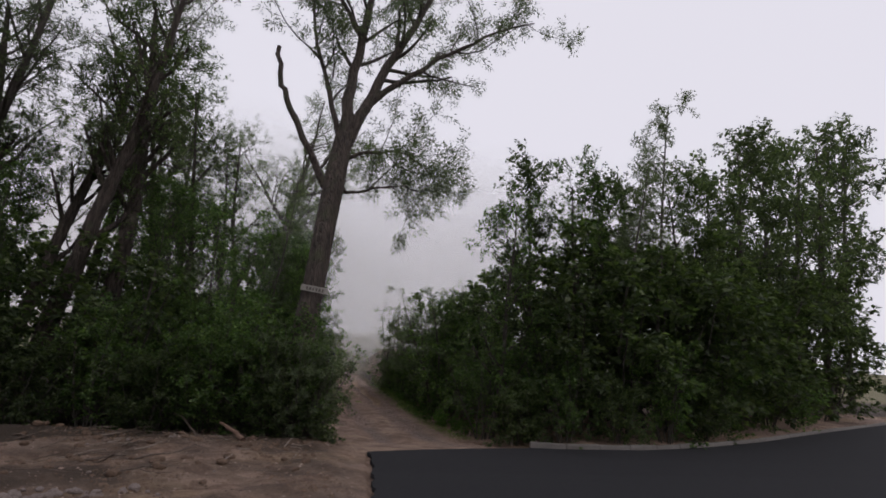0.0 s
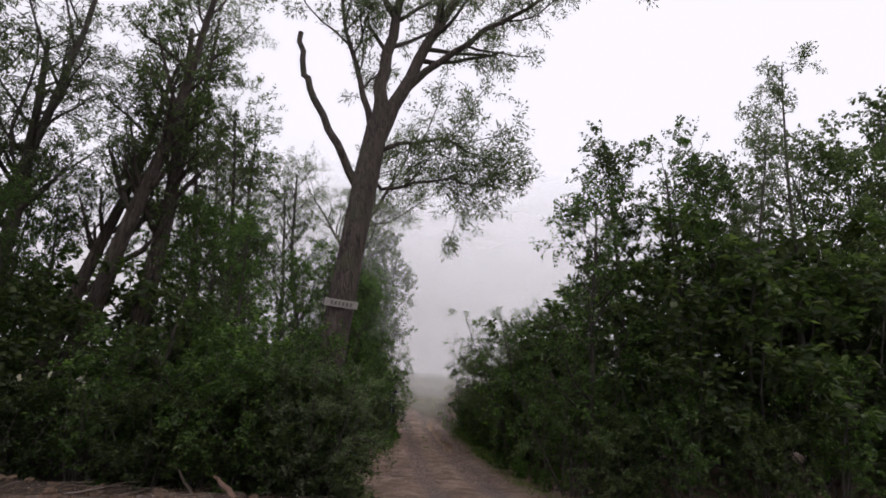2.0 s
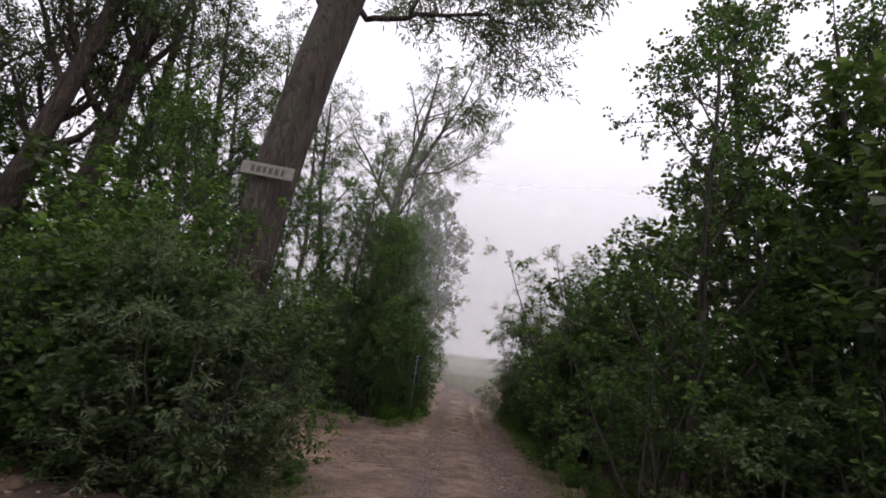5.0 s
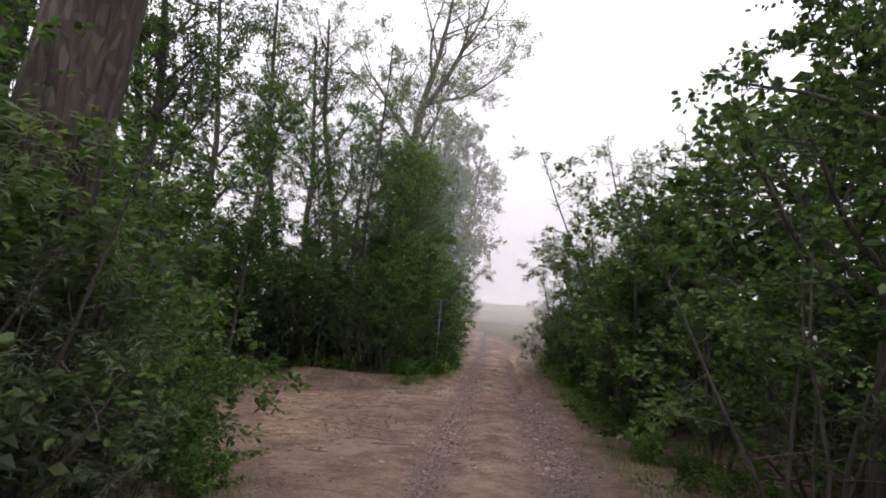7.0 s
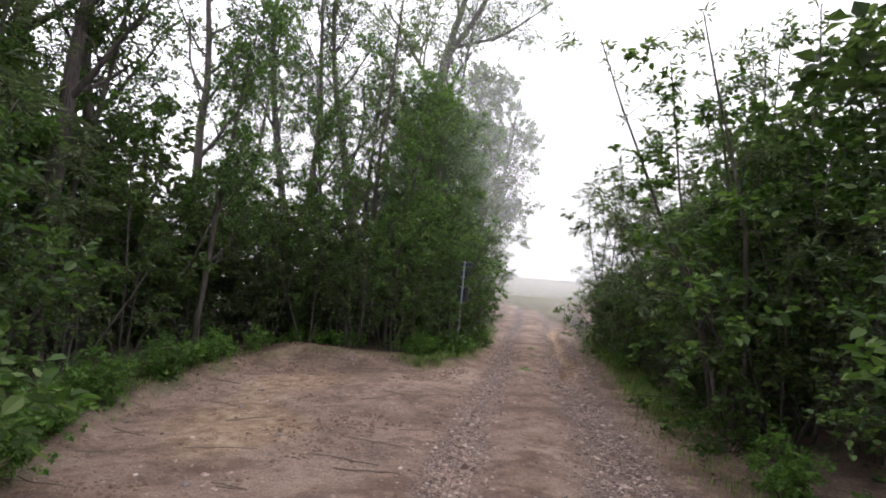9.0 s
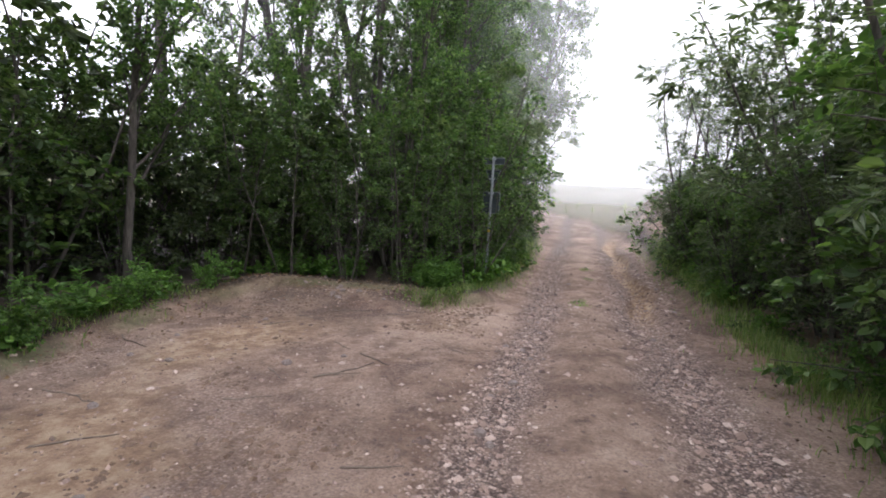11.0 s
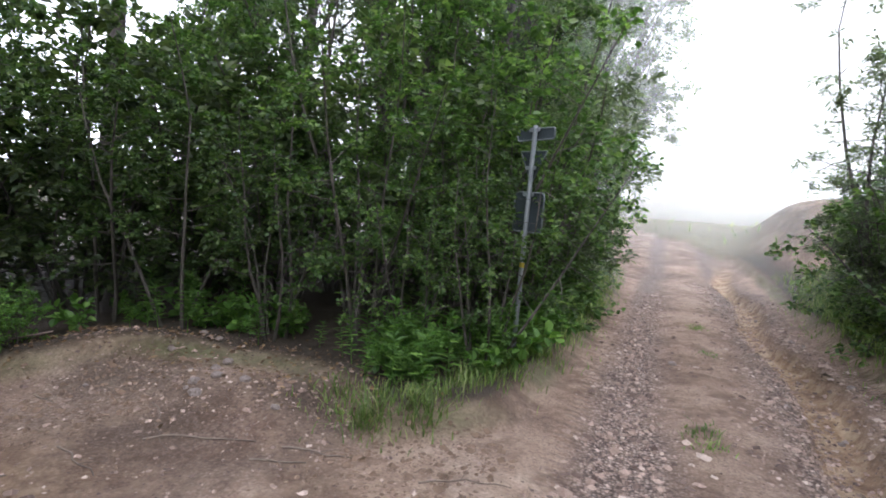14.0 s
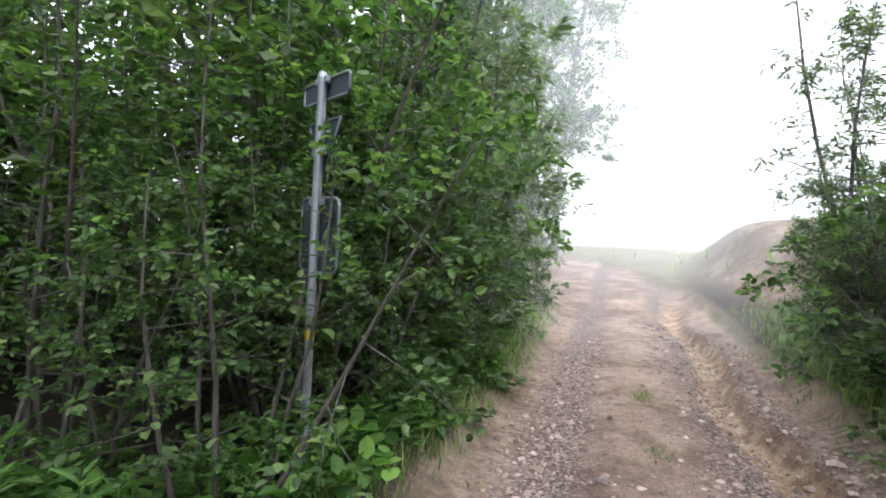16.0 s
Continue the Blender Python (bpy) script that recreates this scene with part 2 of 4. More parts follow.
def leaves_mesh(name, rng, at, along, size, ratio, mat, broad=True, level=0.45):
    """Folded leaves: each an island of its own. level: how far the blades turn to the sky."""
    n = len(at)
    d = unit(along)
    nrm = unit(rng.normal(0, 1, (n, 3)) * (1 - level) + np.array([0, 0, 1.0]) * level)
    side = unit(np.cross(d, nrm))
    nrm = np.cross(side, d)
    s = (size * rng.uniform(0.6, 1.25, n))[:, None]
    w = s * ratio * 0.5
    fold = w * rng.uniform(0.1, 0.5, n)[:, None]
    droop = -nrm * s * rng.uniform(0.0, 0.25, n)[:, None]
    if broad:
        v = np.stack([at, at + d * s * 0.28 + side * w * 0.9 + nrm * fold, at + d * s * 0.68 + side * w * 0.85 + nrm * fold + droop * 0.5,
                      at + d * s + droop, at + d * s * 0.68 - side * w * 0.85 + nrm * fold + droop * 0.5, at + d * s * 0.28 - side * w * 0.9 + nrm * fold], 1)
        f = np.array([[0, 1, 2, 3], [0, 3, 4, 5]])[None] + (np.arange(n) * 6)[:, None, None]
        return fast_mesh(name, v, f, 4, mat)
    v = np.stack([at, at + d * s * 0.45 + side * w + nrm * fold, at + d * s + droop, at + d * s * 0.45 - side * w + nrm * fold], 1)
    f = np.array([[0, 1, 2], [0, 2, 3]])[None] + (np.arange(n) * 4)[:, None, None]
    return fast_mesh(name, v, f, 3, mat)


def limb(rng, p, d, length, radius, seg=5, wander=0.18, rise=0.1, end=0.35):
    """A wandering tapered polyline."""
    pts, d = [np.array(p, float)], unit(d)
    for _ in range(seg):
        d = unit(d + rng.normal(0, wander, 3) + np.array([0, 0, rise]))
        pts.append(pts[-1] + d * length / seg)
    return np.array(pts), np.linspace(radius, radius * end, seg + 1)


def along_line(line, f):
    pts = line[0]
    x = f * (len(pts) - 1)
    i = min(int(x), len(pts) - 2)
    return pts[i] * (1 - (x - i)) + pts[i + 1] * (x - i), unit(pts[i + 1] - pts[i]), float(np.interp(f, np.linspace(0, 1, len(line[1])), line[1]))


def fork(rng, line, count, f0, f1, length, spread, rise, thin=0.55, seg=4, wander=0.2):
    out = []
    for k in range(count):
        f = f0 + (f1 - f0) * (k + rng.uniform(0, 1)) / count
        p, d, r = along_line(line, f)
        a = rng.normal(0, 1, 3)
        a = unit(a - d * (a @ d))
        out.append(limb(rng, p, d * (1 - spread) + a * spread, length * rng.uniform(0.6, 1.2) * (1.15 - 0.5 * f), r * thin, seg, wander, rise))
    return out


def leaf_points(rng, twigs, per, reach):
    at, way = [], []
    for line in twigs:
        for f in rng.uniform(0.15, 1.0, per):
            p, d, _ = along_line(line, f)
            a = unit(rng.normal(0, 1, 3))
            at.append(p + a * reach * rng.uniform(0, 1))
            way.append(unit(d * 0.5 + a * 0.9 + np.array([0, 0, -0.15])))
    return np.array(at), np.array(way)


# ---- ground ----
PROFILE_Y = [-400, -40, -12, -4, 0, 3, 5, 9, 13, 20, 26, 45, 70, 130, 600]
PROFILE_Z = [3.0, 1.8, 1.0, 0.36, 0.05, -0.06, -0.28, -0.50, -0.52, -0.47, -0.38, 0.9, 2.7, 4.2, 5.0]


def smooth01(v, a, b):
    t = np.clip((np.asarray(v, float) - a) / (b - a), 0, 1)
    return t * t * (3 - 2 * t)


def clearing(x, y):
    """1 on the bare clearing beside the track, 0 under the bushes; soft edge."""
    left = np.interp(y, [-30, -2, 3, 5, 6.5, 8, 9.2, 11.2, 13, 14.5, 15.4], [-9.5, -8.5, -7.6, -3.4, -3.0, -3.45, -4.05, -4.7, -5.0, -5.0, -4.2])
    back = np.interp(x, [-6, -4.6, -3, -1.8, -1.3, -0.8], [14.6, 15.2, 15.6, 15.1, 15.5, 16.2])
    return smooth01(x - left, -0.25, 0.25) * (1 - smooth01(y - back, -0.25, 0.25))


def track(x, y):
    right = np.interp(y, [-30, 3, 5, 8, 12, 16, 20, 26, 29, 33, 38, 46, 60], [20, 3.4, 2.4, 2.1, 2.0, 1.95, 1.85, 1.9, 1.7, 0.6, -2.0, -9.0, -30.0])
    left = np.interp(y, [-30, 12, 15, 16, 18, 21, 26, 30, 34, 40, 60], [-20, -1.2, -1.2, -1.15, -1.0, -0.95, -1.15, -2.0, -4.5, -12.0, -50.0])
    return smooth01(x - left, -0.15, 0.15) * (1 - smooth01(x - right, -0.15, 0.15))


def wobble(x, y, f, seed):
    """Cheap smooth unevenness from a few crossed waves."""
    r = np.random.default_rng(seed)
    out = 0
    for _ in range(7):
        a, ph, k = r.uniform(0, 2 * np.pi), r.uniform(0, 6.28), f * r.uniform(0.6, 1.7)
        out = out + np.sin((x * np.cos(a) + y * np.sin(a)) * k + ph)
    return out / 7


def mound(x, y):
    d = ((x - 6.2) / 3.5) ** 2 + ((y - 31) / 5.5) ** 2
    return 1.95 * (1 - np.exp(-3.2 * np.exp(-d * 1.3))) * smooth01(x, 1.5, 3.5) * (1 + 0.05 * wobble(x, y, 2.6, 61))


def hz(x, y):
    x, y = np.asarray(x, float), np.asarray(y, float)
    z = np.interp(y, PROFILE_Y, PROFILE_Z)
    z = z + np.maximum(-0.02 - z, 0) * smooth01(x, 2.6, 5.5)
    bare = np.maximum(clearing(x, y), track(x, y))
    near = smooth01(y, 4, 6)
    z = z - 0.035 * np.clip(-1.0 - x, 0, 4.5) * near * (1 - smooth01(y, 18, 24))
    z = z + (1 - bare) * (0.16 + 0.1 * wobble(x, y, 1.1, 3)) * smooth01(y, 3.2, 5)
    bank = np.exp(-((y - 15.2) / 0.5) ** 2) * smooth01(-x, 1.8, 2.6) * (1 - smooth01(-x, 4.6, 5.6))
    z = z + 0.16 * bank
    z = z + near * track(x, y) * (-0.05 * np.exp(-((x + 0.38) / 0.3) ** 2) - 0.06 * np.exp(-((x - 1.15) / 0.32) ** 2) + 0.02 * np.exp(-((x - 0.3) / 0.3) ** 2))
    gully = smooth01(y, 14.5, 17) * (1 - smooth01(y, 24, 28))
    z = z - 0.19 * gully * np.exp(-((x - 1.16 + 0.1 * np.sin(y * 1.3)) / 0.2) ** 6)
    shoulder = smooth01(-x, 1.6, 2.6) * (1 - smooth01(y, 3.5, 5))
    z = z + shoulder * (0.12 + 0.13 * wobble(x, y, 2.2, 5) + 0.06 * wobble(x, y, 7.0, 6))
    z = z + mound(x, y) + near * 0.018 * wobble(x, y, 7.0, 8) + near * 0.008 * wobble(x, y, 23.0, 9)
    z = z + 0.35 * smooth01(y, 40, 80) * wobble(x, y, 0.07, 11)
    return z


def axis_points(spans):
    out = [spans[0][0]]
    for a, b, step in spans:
        n = max(1, int(round((b - a) / step)))
        out += list(np.linspace(a, b, n + 1)[1:])
    return np.array(out)


def build_ground():
    xs = axis_points([(-1500, -200, 260), (-200, -40, 20), (-40, -10, 1.5), (-10, -6, 0.14), (-6, 2.6, 0.06), (2.6, 6, 0.3), (6, 40, 1.5), (40, 200, 20), (200, 1500, 260)])
    ys = axis_points([(-1500, -200, 260), (-200, -40, 20), (-40, -6, 1.5), (-6, -3, 0.25), (-3, 6, 0.11), (6, 20, 0.065), (20, 27, 0.15), (27, 50, 0.6), (50, 150, 5), (150, 400, 50), (400, 1500, 220)])
    x, y = np.meshgrid(xs, ys)
    road_cut = (inside_road(x, y) > 0)
    z = hz(x, y) - np.where(road_cut, 0.05, 0)
    nx, ny = len(xs), len(ys)
    i = (np.arange(ny - 1)[:, None] * nx + np.arange(nx - 1)[None]).ravel()
    me = fast_mesh("ground", np.stack([x, y, z], -1), np.stack([i, i + 1, i + nx + 1, i + nx], -1), 4, EARTH, True)
    bare = np.maximum(clearing(x, y), track(x, y))
    inroad = smooth01(y, 3, 6) * track(x, y)
    band = np.exp(-((x + 0.40 + 0.1 * wobble(x, y, 1.0, 2)) / 0.27) ** 2) + np.exp(-((x - 1.2 + 0.2 * smooth01(y, 13, 16) + 0.1 * wobble(x, y, 1.0, 4)) / 0.4) ** 2)
    gravel = (1 - 0.8 * smooth01(y, 14, 17) * (1 - smooth01(y, 25, 30)) * np.exp(-((x - 1.16 + 0.1 * np.sin(y * 1.3)) / 0.22) ** 6)) * np.clip(band * 1.1 + 0.25 * wobble(x, y, 3.5, 6), 0, 1) * inroad + 0.45 * clearing(x, y) * smooth01(wobble(x, y, 1.6, 21), 0.1, 0.4)
    gravel = np.maximum(gravel, 0.3 * bare * smooth01(y, 5, 8) * np.clip(0.7 + wobble(x, y, 9.0, 51), 0, 1))
    gully = smooth01(y, 14, 17) * (1 - smooth01(y, 25, 30)) * np.exp(-((x - 1.16 + 0.1 * np.sin(y * 1.3)) / 0.22) ** 6)
    compact = inroad * (np.exp(-((x - 0.32) / 0.36) ** 4) + np.exp(-((x + 0.84) / 0.17) ** 4))
    gravel = gravel * (1 - 0.75 * np.clip(compact, 0, 1))
    clay = np.clip(gully * (0.8 + 0.3 * wobble(x, y, 5.0, 44)) + 0.6 * smooth01(wobble(x, y, 1.3, 31), 0.1, 0.5) * clearing(x, y) * (1 - track(x, y) * smooth01(y, 5, 9)) + 0.5 * smooth01(mound(x, y), 0.2, 0.8), 0, 0.9)
    edge = np.clip(4 * bare * (1 - bare), 0, 1) * smooth01(y, 4, 7)
    mould = (1 - bare) ** 4 * smooth01(y, -20, -2) * (1 - smooth01(y, 28, 34)) * (1 - smooth01(mound(x, y), 0.1, 0.5))
    mould = np.maximum(mould, (1 - smooth01(y, 3.5, 5)) * smooth01(-x, 1.2, 2.4) * np.clip(0.5 + 0.6 * wobble(x, y, 1.7, 71) + 0.5 * wobble(x, y, 6.0, 72), 0.05, 0.9))
    bank_soil = np.exp(-((y - 15.2 + 0.2 * wobble(x, y, 2.0, 73)) / 1.2) ** 2) * smooth01(-x, 1.6, 2.4) * bare
    mould = np.maximum(mould, bank_soil * np.clip(0.42 + 0.8 * wobble(x, y, 5.0, 74), 0, 0.75))
    mould = np.maximum(mould, 0.75 * smooth01(mound(x, y), 0.15, 0.7) * np.clip(0.8 + 0.7 * wobble(x, y, 3.0, 75), 0, 1))
    turf = np.clip(edge * np.clip(0.35 + 0.9 * wobble(x, y, 4.0, 41), 0, 0.8) + (1 - bare) * (0.75 * smooth01(y, 26, 34) + (1 - smooth01(y, -20, -10))), 0, 1) * (1 - 0.8 * smooth01(mound(x, y), 0.3, 0.9))
    tread = (smooth01(y, 13, 15) * (1 - smooth01(y, 19, 21))) * (np.exp(-((x - 1.72) / 0.11) ** 4) + 0.5 * np.exp(-((x + 0.72) / 0.09) ** 4))
    for name, v in (("tread", tread), ("gravel", gravel), ("clay", clay), ("mould", mould), ("turf", turf)):
        me.attributes.new(name, "FLOAT", "POINT").data.foreach_set("value", np.clip(v, 0, 1).astype("f4").ravel())
    tagged(new("ground", me), "bare sandy earth with stony wheel tracks through bushes", "ground", kind="structure")


KERB_X, KERB_Y = [3.2, 4.5, 6.6, 9.0, 12.6, 20.0, 29.6, 34.0], [3.35, 3.15, 3.25, 3.85, 5.2, 8.6, 12.8, 14.8]


def inside_road(x, y):
    """1 on the asphalt."""
    left = np.interp(y, [-60, -10, -2.4, 2.25], [-4.0, -3.0, -1.95, -1.35])
    far = np.interp(x, [-1.4, 0, 1.5] + KERB_X, [2.25, 2.75, 3.1] + KERB_Y)
    return ((x > left) & (y < far) & (x < 32) & (y > -60)).astype(float)


def build_road():
    vs, fs = [], []
    us = np.concatenate([np.linspace(0, 0.3, 40), np.linspace(0.32, 1, 30)])
    ys = np.concatenate([np.linspace(-60, -8, 14), np.linspace(-7, 3.4, 60)])
    xl = np.interp(ys, [-60, -10, -2.4, 2.25, 3.4], [-4.0, -3.0, -1.95, -1.35, -1.3]) + 0.03 * np.sin(ys * 5) + 0.02 * np.sin(ys * 13)
    xg = np.concatenate([np.linspace(0, 8, 60), np.linspace(9, 35, 20)])
    g = np.zeros((len(ys), len(xg), 3))
    for k, yy in enumerate(ys):
        g[k, :, 0] = xl[k] + xg
        far = np.interp(g[k, :, 0], [-1.4, 0, 1.5] + KERB_X, [2.25, 2.75, 3.1] + KERB_Y) - 0.02
        t = (k / (len(ys) - 1))
        g[k, :, 1] = np.where(ys[k] < -7, ys[k], -7 + (far + 7) * (ys[k] + 7) / 10.4)
    g[..., 2] = np.maximum(np.interp(g[..., 1], PROFILE_Y, PROFILE_Z), -0.06 + 0.04 * smooth01(g[..., 0], 2.6, 5.5)) + 0.035
    nx, ny = len(xg), len(ys)
    top = g.reshape(-1, 3)
    low = top - [0, 0, 0.12]
    i = (np.arange(ny - 1)[:, None] * nx + np.arange(nx - 1)[None]).ravel()
    f = [np.stack([i, i + 1, i + nx + 1, i + nx], -1)]
    n = nx * ny
    for e in (np.arange(ny) * nx, (ny - 1) * nx + np.arange(nx)):
        f.append(np.stack([e[:-1], e[1:], e[1:] + n, e[:-1] + n], -1))
    me = fast_mesh("road", np.concatenate([top, low]), np.concatenate(f), 4, ASPHALT, False)
    tagged(new("road", me), "dark new asphalt turning place ending at the dirt track", "road", kind="structure")
    kerb = empty("kerb", Matrix.Identity(4), "low grey concrete kerb stones along the asphalt", "kerb", kind="structure")
    px = np.linspace(3.2, 31, 400)
    py = np.interp(px, KERB_X, KERB_Y)
    run = np.concatenate([[0], np.cumsum(np.hypot(np.diff(px), np.diff(py)))])
    rng = np.random.default_rng(12)
    bm = box_bm(0.985, 0.13, 0.24, 0.015)
    me = bm_mesh("kerb_stone", bm, CONCRETE)
    s = 0.5
    while s < run[-1] - 0.5:
        a, b = [np.array([np.interp(s + e, run, px), np.interp(s + e, run, py)]) for e in (-0.5, 0.5)]
        c = (a + b) / 2
        ob = part("kerb_stone", me, kerb)
        ob.matrix_world = pose(c[0], c[1] + 0.06, max(float(np.interp(c[1], PROFILE_Y, PROFILE_Z)), -0.02) - 0.10 + rng.normal(0, 0.006), rng.normal(0, 0.6), rng.normal(0, 0.5), math.degrees(math.atan2(*(b - a)[::-1])))
        s += 1.0


build_ground()
build_road()


# ---- mist over the field: see-through white sheets imitate the haze ----
def mist_material(name, cover):
    m, n, l, b = material(name)
    n.remove(b)
    tc = n.new("ShaderNodeTexCoord")
    sep = n.new("ShaderNodeSeparateXYZ")
    l.new(tc.outputs["Generated"], sep.inputs[0])
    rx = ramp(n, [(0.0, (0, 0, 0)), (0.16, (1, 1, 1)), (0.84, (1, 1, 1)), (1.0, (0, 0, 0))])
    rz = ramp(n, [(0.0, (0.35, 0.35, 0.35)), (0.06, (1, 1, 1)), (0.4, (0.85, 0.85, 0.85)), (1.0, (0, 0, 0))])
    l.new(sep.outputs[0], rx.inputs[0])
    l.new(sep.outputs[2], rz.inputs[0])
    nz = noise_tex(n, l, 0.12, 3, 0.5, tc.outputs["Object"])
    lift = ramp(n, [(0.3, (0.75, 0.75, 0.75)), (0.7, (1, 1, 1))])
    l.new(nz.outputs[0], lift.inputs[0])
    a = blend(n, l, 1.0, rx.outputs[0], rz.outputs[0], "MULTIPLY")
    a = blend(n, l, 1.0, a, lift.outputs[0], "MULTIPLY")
    # cover sets how strongly the sheet whitens what stands behind it
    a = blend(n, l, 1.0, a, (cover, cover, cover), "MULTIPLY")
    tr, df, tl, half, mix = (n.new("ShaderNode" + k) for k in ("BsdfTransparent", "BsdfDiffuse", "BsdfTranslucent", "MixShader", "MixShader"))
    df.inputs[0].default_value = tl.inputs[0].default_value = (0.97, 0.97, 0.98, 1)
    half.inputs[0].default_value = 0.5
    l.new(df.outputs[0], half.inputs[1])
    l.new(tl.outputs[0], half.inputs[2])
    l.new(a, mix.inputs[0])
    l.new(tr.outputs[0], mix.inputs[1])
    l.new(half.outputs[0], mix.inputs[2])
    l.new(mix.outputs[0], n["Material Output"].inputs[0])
    return m


def mist_sheet(y, half_width, height, cover):
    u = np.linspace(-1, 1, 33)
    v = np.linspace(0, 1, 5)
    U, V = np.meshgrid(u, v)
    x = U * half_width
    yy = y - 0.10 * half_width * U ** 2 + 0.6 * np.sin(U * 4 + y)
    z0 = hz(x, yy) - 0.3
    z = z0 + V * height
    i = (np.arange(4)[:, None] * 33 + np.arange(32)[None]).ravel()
    me = fast_mesh("mist_sheet", np.stack([x, yy, z], -1), np.stack([i, i + 1, i + 34, i + 33], -1), 4, mist_material("mist", cover), True)
    tagged(new("mist_sheet", me), "upright see-through white sheet standing in for mist haze", "mist", kind="stuff")


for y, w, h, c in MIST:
    mist_sheet(y, w, h, c)


# ---- trees and shrubs ----
def shrub(name, seed, height, radius, stems, twigs, per, leaf, ratio, mat, bark, label, broad=True, low=0.12, group="", lean=0.0):
    """Several stems from one foot, twigs all along them, leaves on the twigs."""
    rng = np.random.default_rng(seed)
    ob = empty(name, Matrix.Identity(4), label, "shrub", group)
    fine, side = [], []
    for k in range(stems):
        a = 2 * np.pi * (k + rng.uniform(0, 0.8)) / stems
        out = rng.uniform(0.15, 1.0)
        d = np.array([math.cos(a) * out * radius / height * 1.1, math.sin(a) * out * radius / height * 1.1, 1.0])
        main = limb(rng, (math.cos(a) * 0.12 * radius, math.sin(a) * 0.12 * radius, -0.1), d, height * rng.uniform(0.7, 1.05), 0.010 + 0.0045 * height, 6, 0.09, 0.03, 0.2)
        sub = fork(rng, main, twigs, low, 1.0, radius * 0.66, 0.84, 0.0, 0.5, 4, 0.13)
        v, f = tubes([main], 5)
        part("stem", fast_mesh("stem", v, f, 4, bark, True), ob)
        side += sub
        for s in sub:
            fine += fork(rng, s, 4, 0.35, 1.0, radius * 0.26, 0.6, -0.02, 0.5, 2, 0.15)
        fine += fork(rng, main, 5, 0.75, 1.0, radius * 0.3, 0.5, 0.05, 0.4, 2, 0.2)
    v, f = tubes([(p[::2], np.minimum(r[::2], 0.005)) for p, r in fine] + side, 3)
    tagged(part("twig", fast_mesh("twig", v, f, 4, bark, True), ob), kind="stuff")
    at, way = leaf_points(rng, fine, per, leaf * 0.5)
    at[:, 2] = np.maximum(at[:, 2], 0.03)
    part("foliage", leaves_mesh("foliage", rng, at, way * [1, 1, 0.45], leaf, ratio, mat, broad, 0.68), ob)
    return ob


def tall_tree(name, seed, height, radius, lean, crown_from, boughs, per, leaf, ratio, mat, bark, label, thick=0.16, broad=False, spread=0.5, group="", droop=0.0):
    rng = np.random.default_rng(seed)
    ob = empty(name, Matrix.Identity(4), label, "tree", group)
    trunk = limb(rng, (0, 0, -0.15), (lean[0], lean[1], 1), height, thick, 10, 0.05, 0.05, 0.22)
    limbs = fork(rng, trunk, boughs, crown_from, 0.98, radius, spread, 0.12, 0.5, 6, 0.12)
    sub, fine = [], []
    for b in limbs:
        own = fork(rng, b, 5, 0.25, 1.0, radius * 0.5, 0.55, 0.04 - droop, 0.5, 4, 0.16)
        v, f = tubes([b], 6)
        part("limb", fast_mesh("limb", v, f, 4, bark, True), ob)
        sub += own
    for s in sub + limbs:
        fine += fork(rng, s, 5, 0.3, 1.0, radius * 0.22, 0.6, -0.02 - droop, 0.5, 3, 0.2)
    v, f = tubes([trunk], 10)
    part("trunk", fast_mesh("trunk", v, f, 4, bark, True), ob)
    v, f = tubes([(p[::3], np.minimum(r[::3], 0.007)) for p, r in fine] + sub, 3)
    tagged(part("twig", fast_mesh("twig", v, f, 4, bark, True), ob), kind="stuff")
    at, way = leaf_points(rng, fine, per, leaf * 0.8)
    part("crown", leaves_mesh("crown", rng, at, way, leaf, ratio, mat, broad), ob)
    return ob


def put(ob, x, y, turn, size=1.0, dz=0.0, tilt=(0, 0)):
    return pose(x, y, float(hz(x, y)) + dz, tilt[0], tilt[1], turn) @ Matrix.Scale(size, 4)


def spread_copies(protos, spots, seed, grown):
    """Places each prototype once and then copies of them. spots: x, y, size, kind; grown: a size for each kind."""
    rng = np.random.default_rng(seed)
    first = {}
    for x, y, size, kind in spots:
        ob, size = protos[kind], size * grown[kind]
        turn = rng.uniform(0, 360)
        if kind in first:
            copy_thing(ob, put(ob, x, y, turn, size / first[kind]))
        else:
            ob.matrix_world = put(ob, x, y, turn, size)
            first[kind] = size


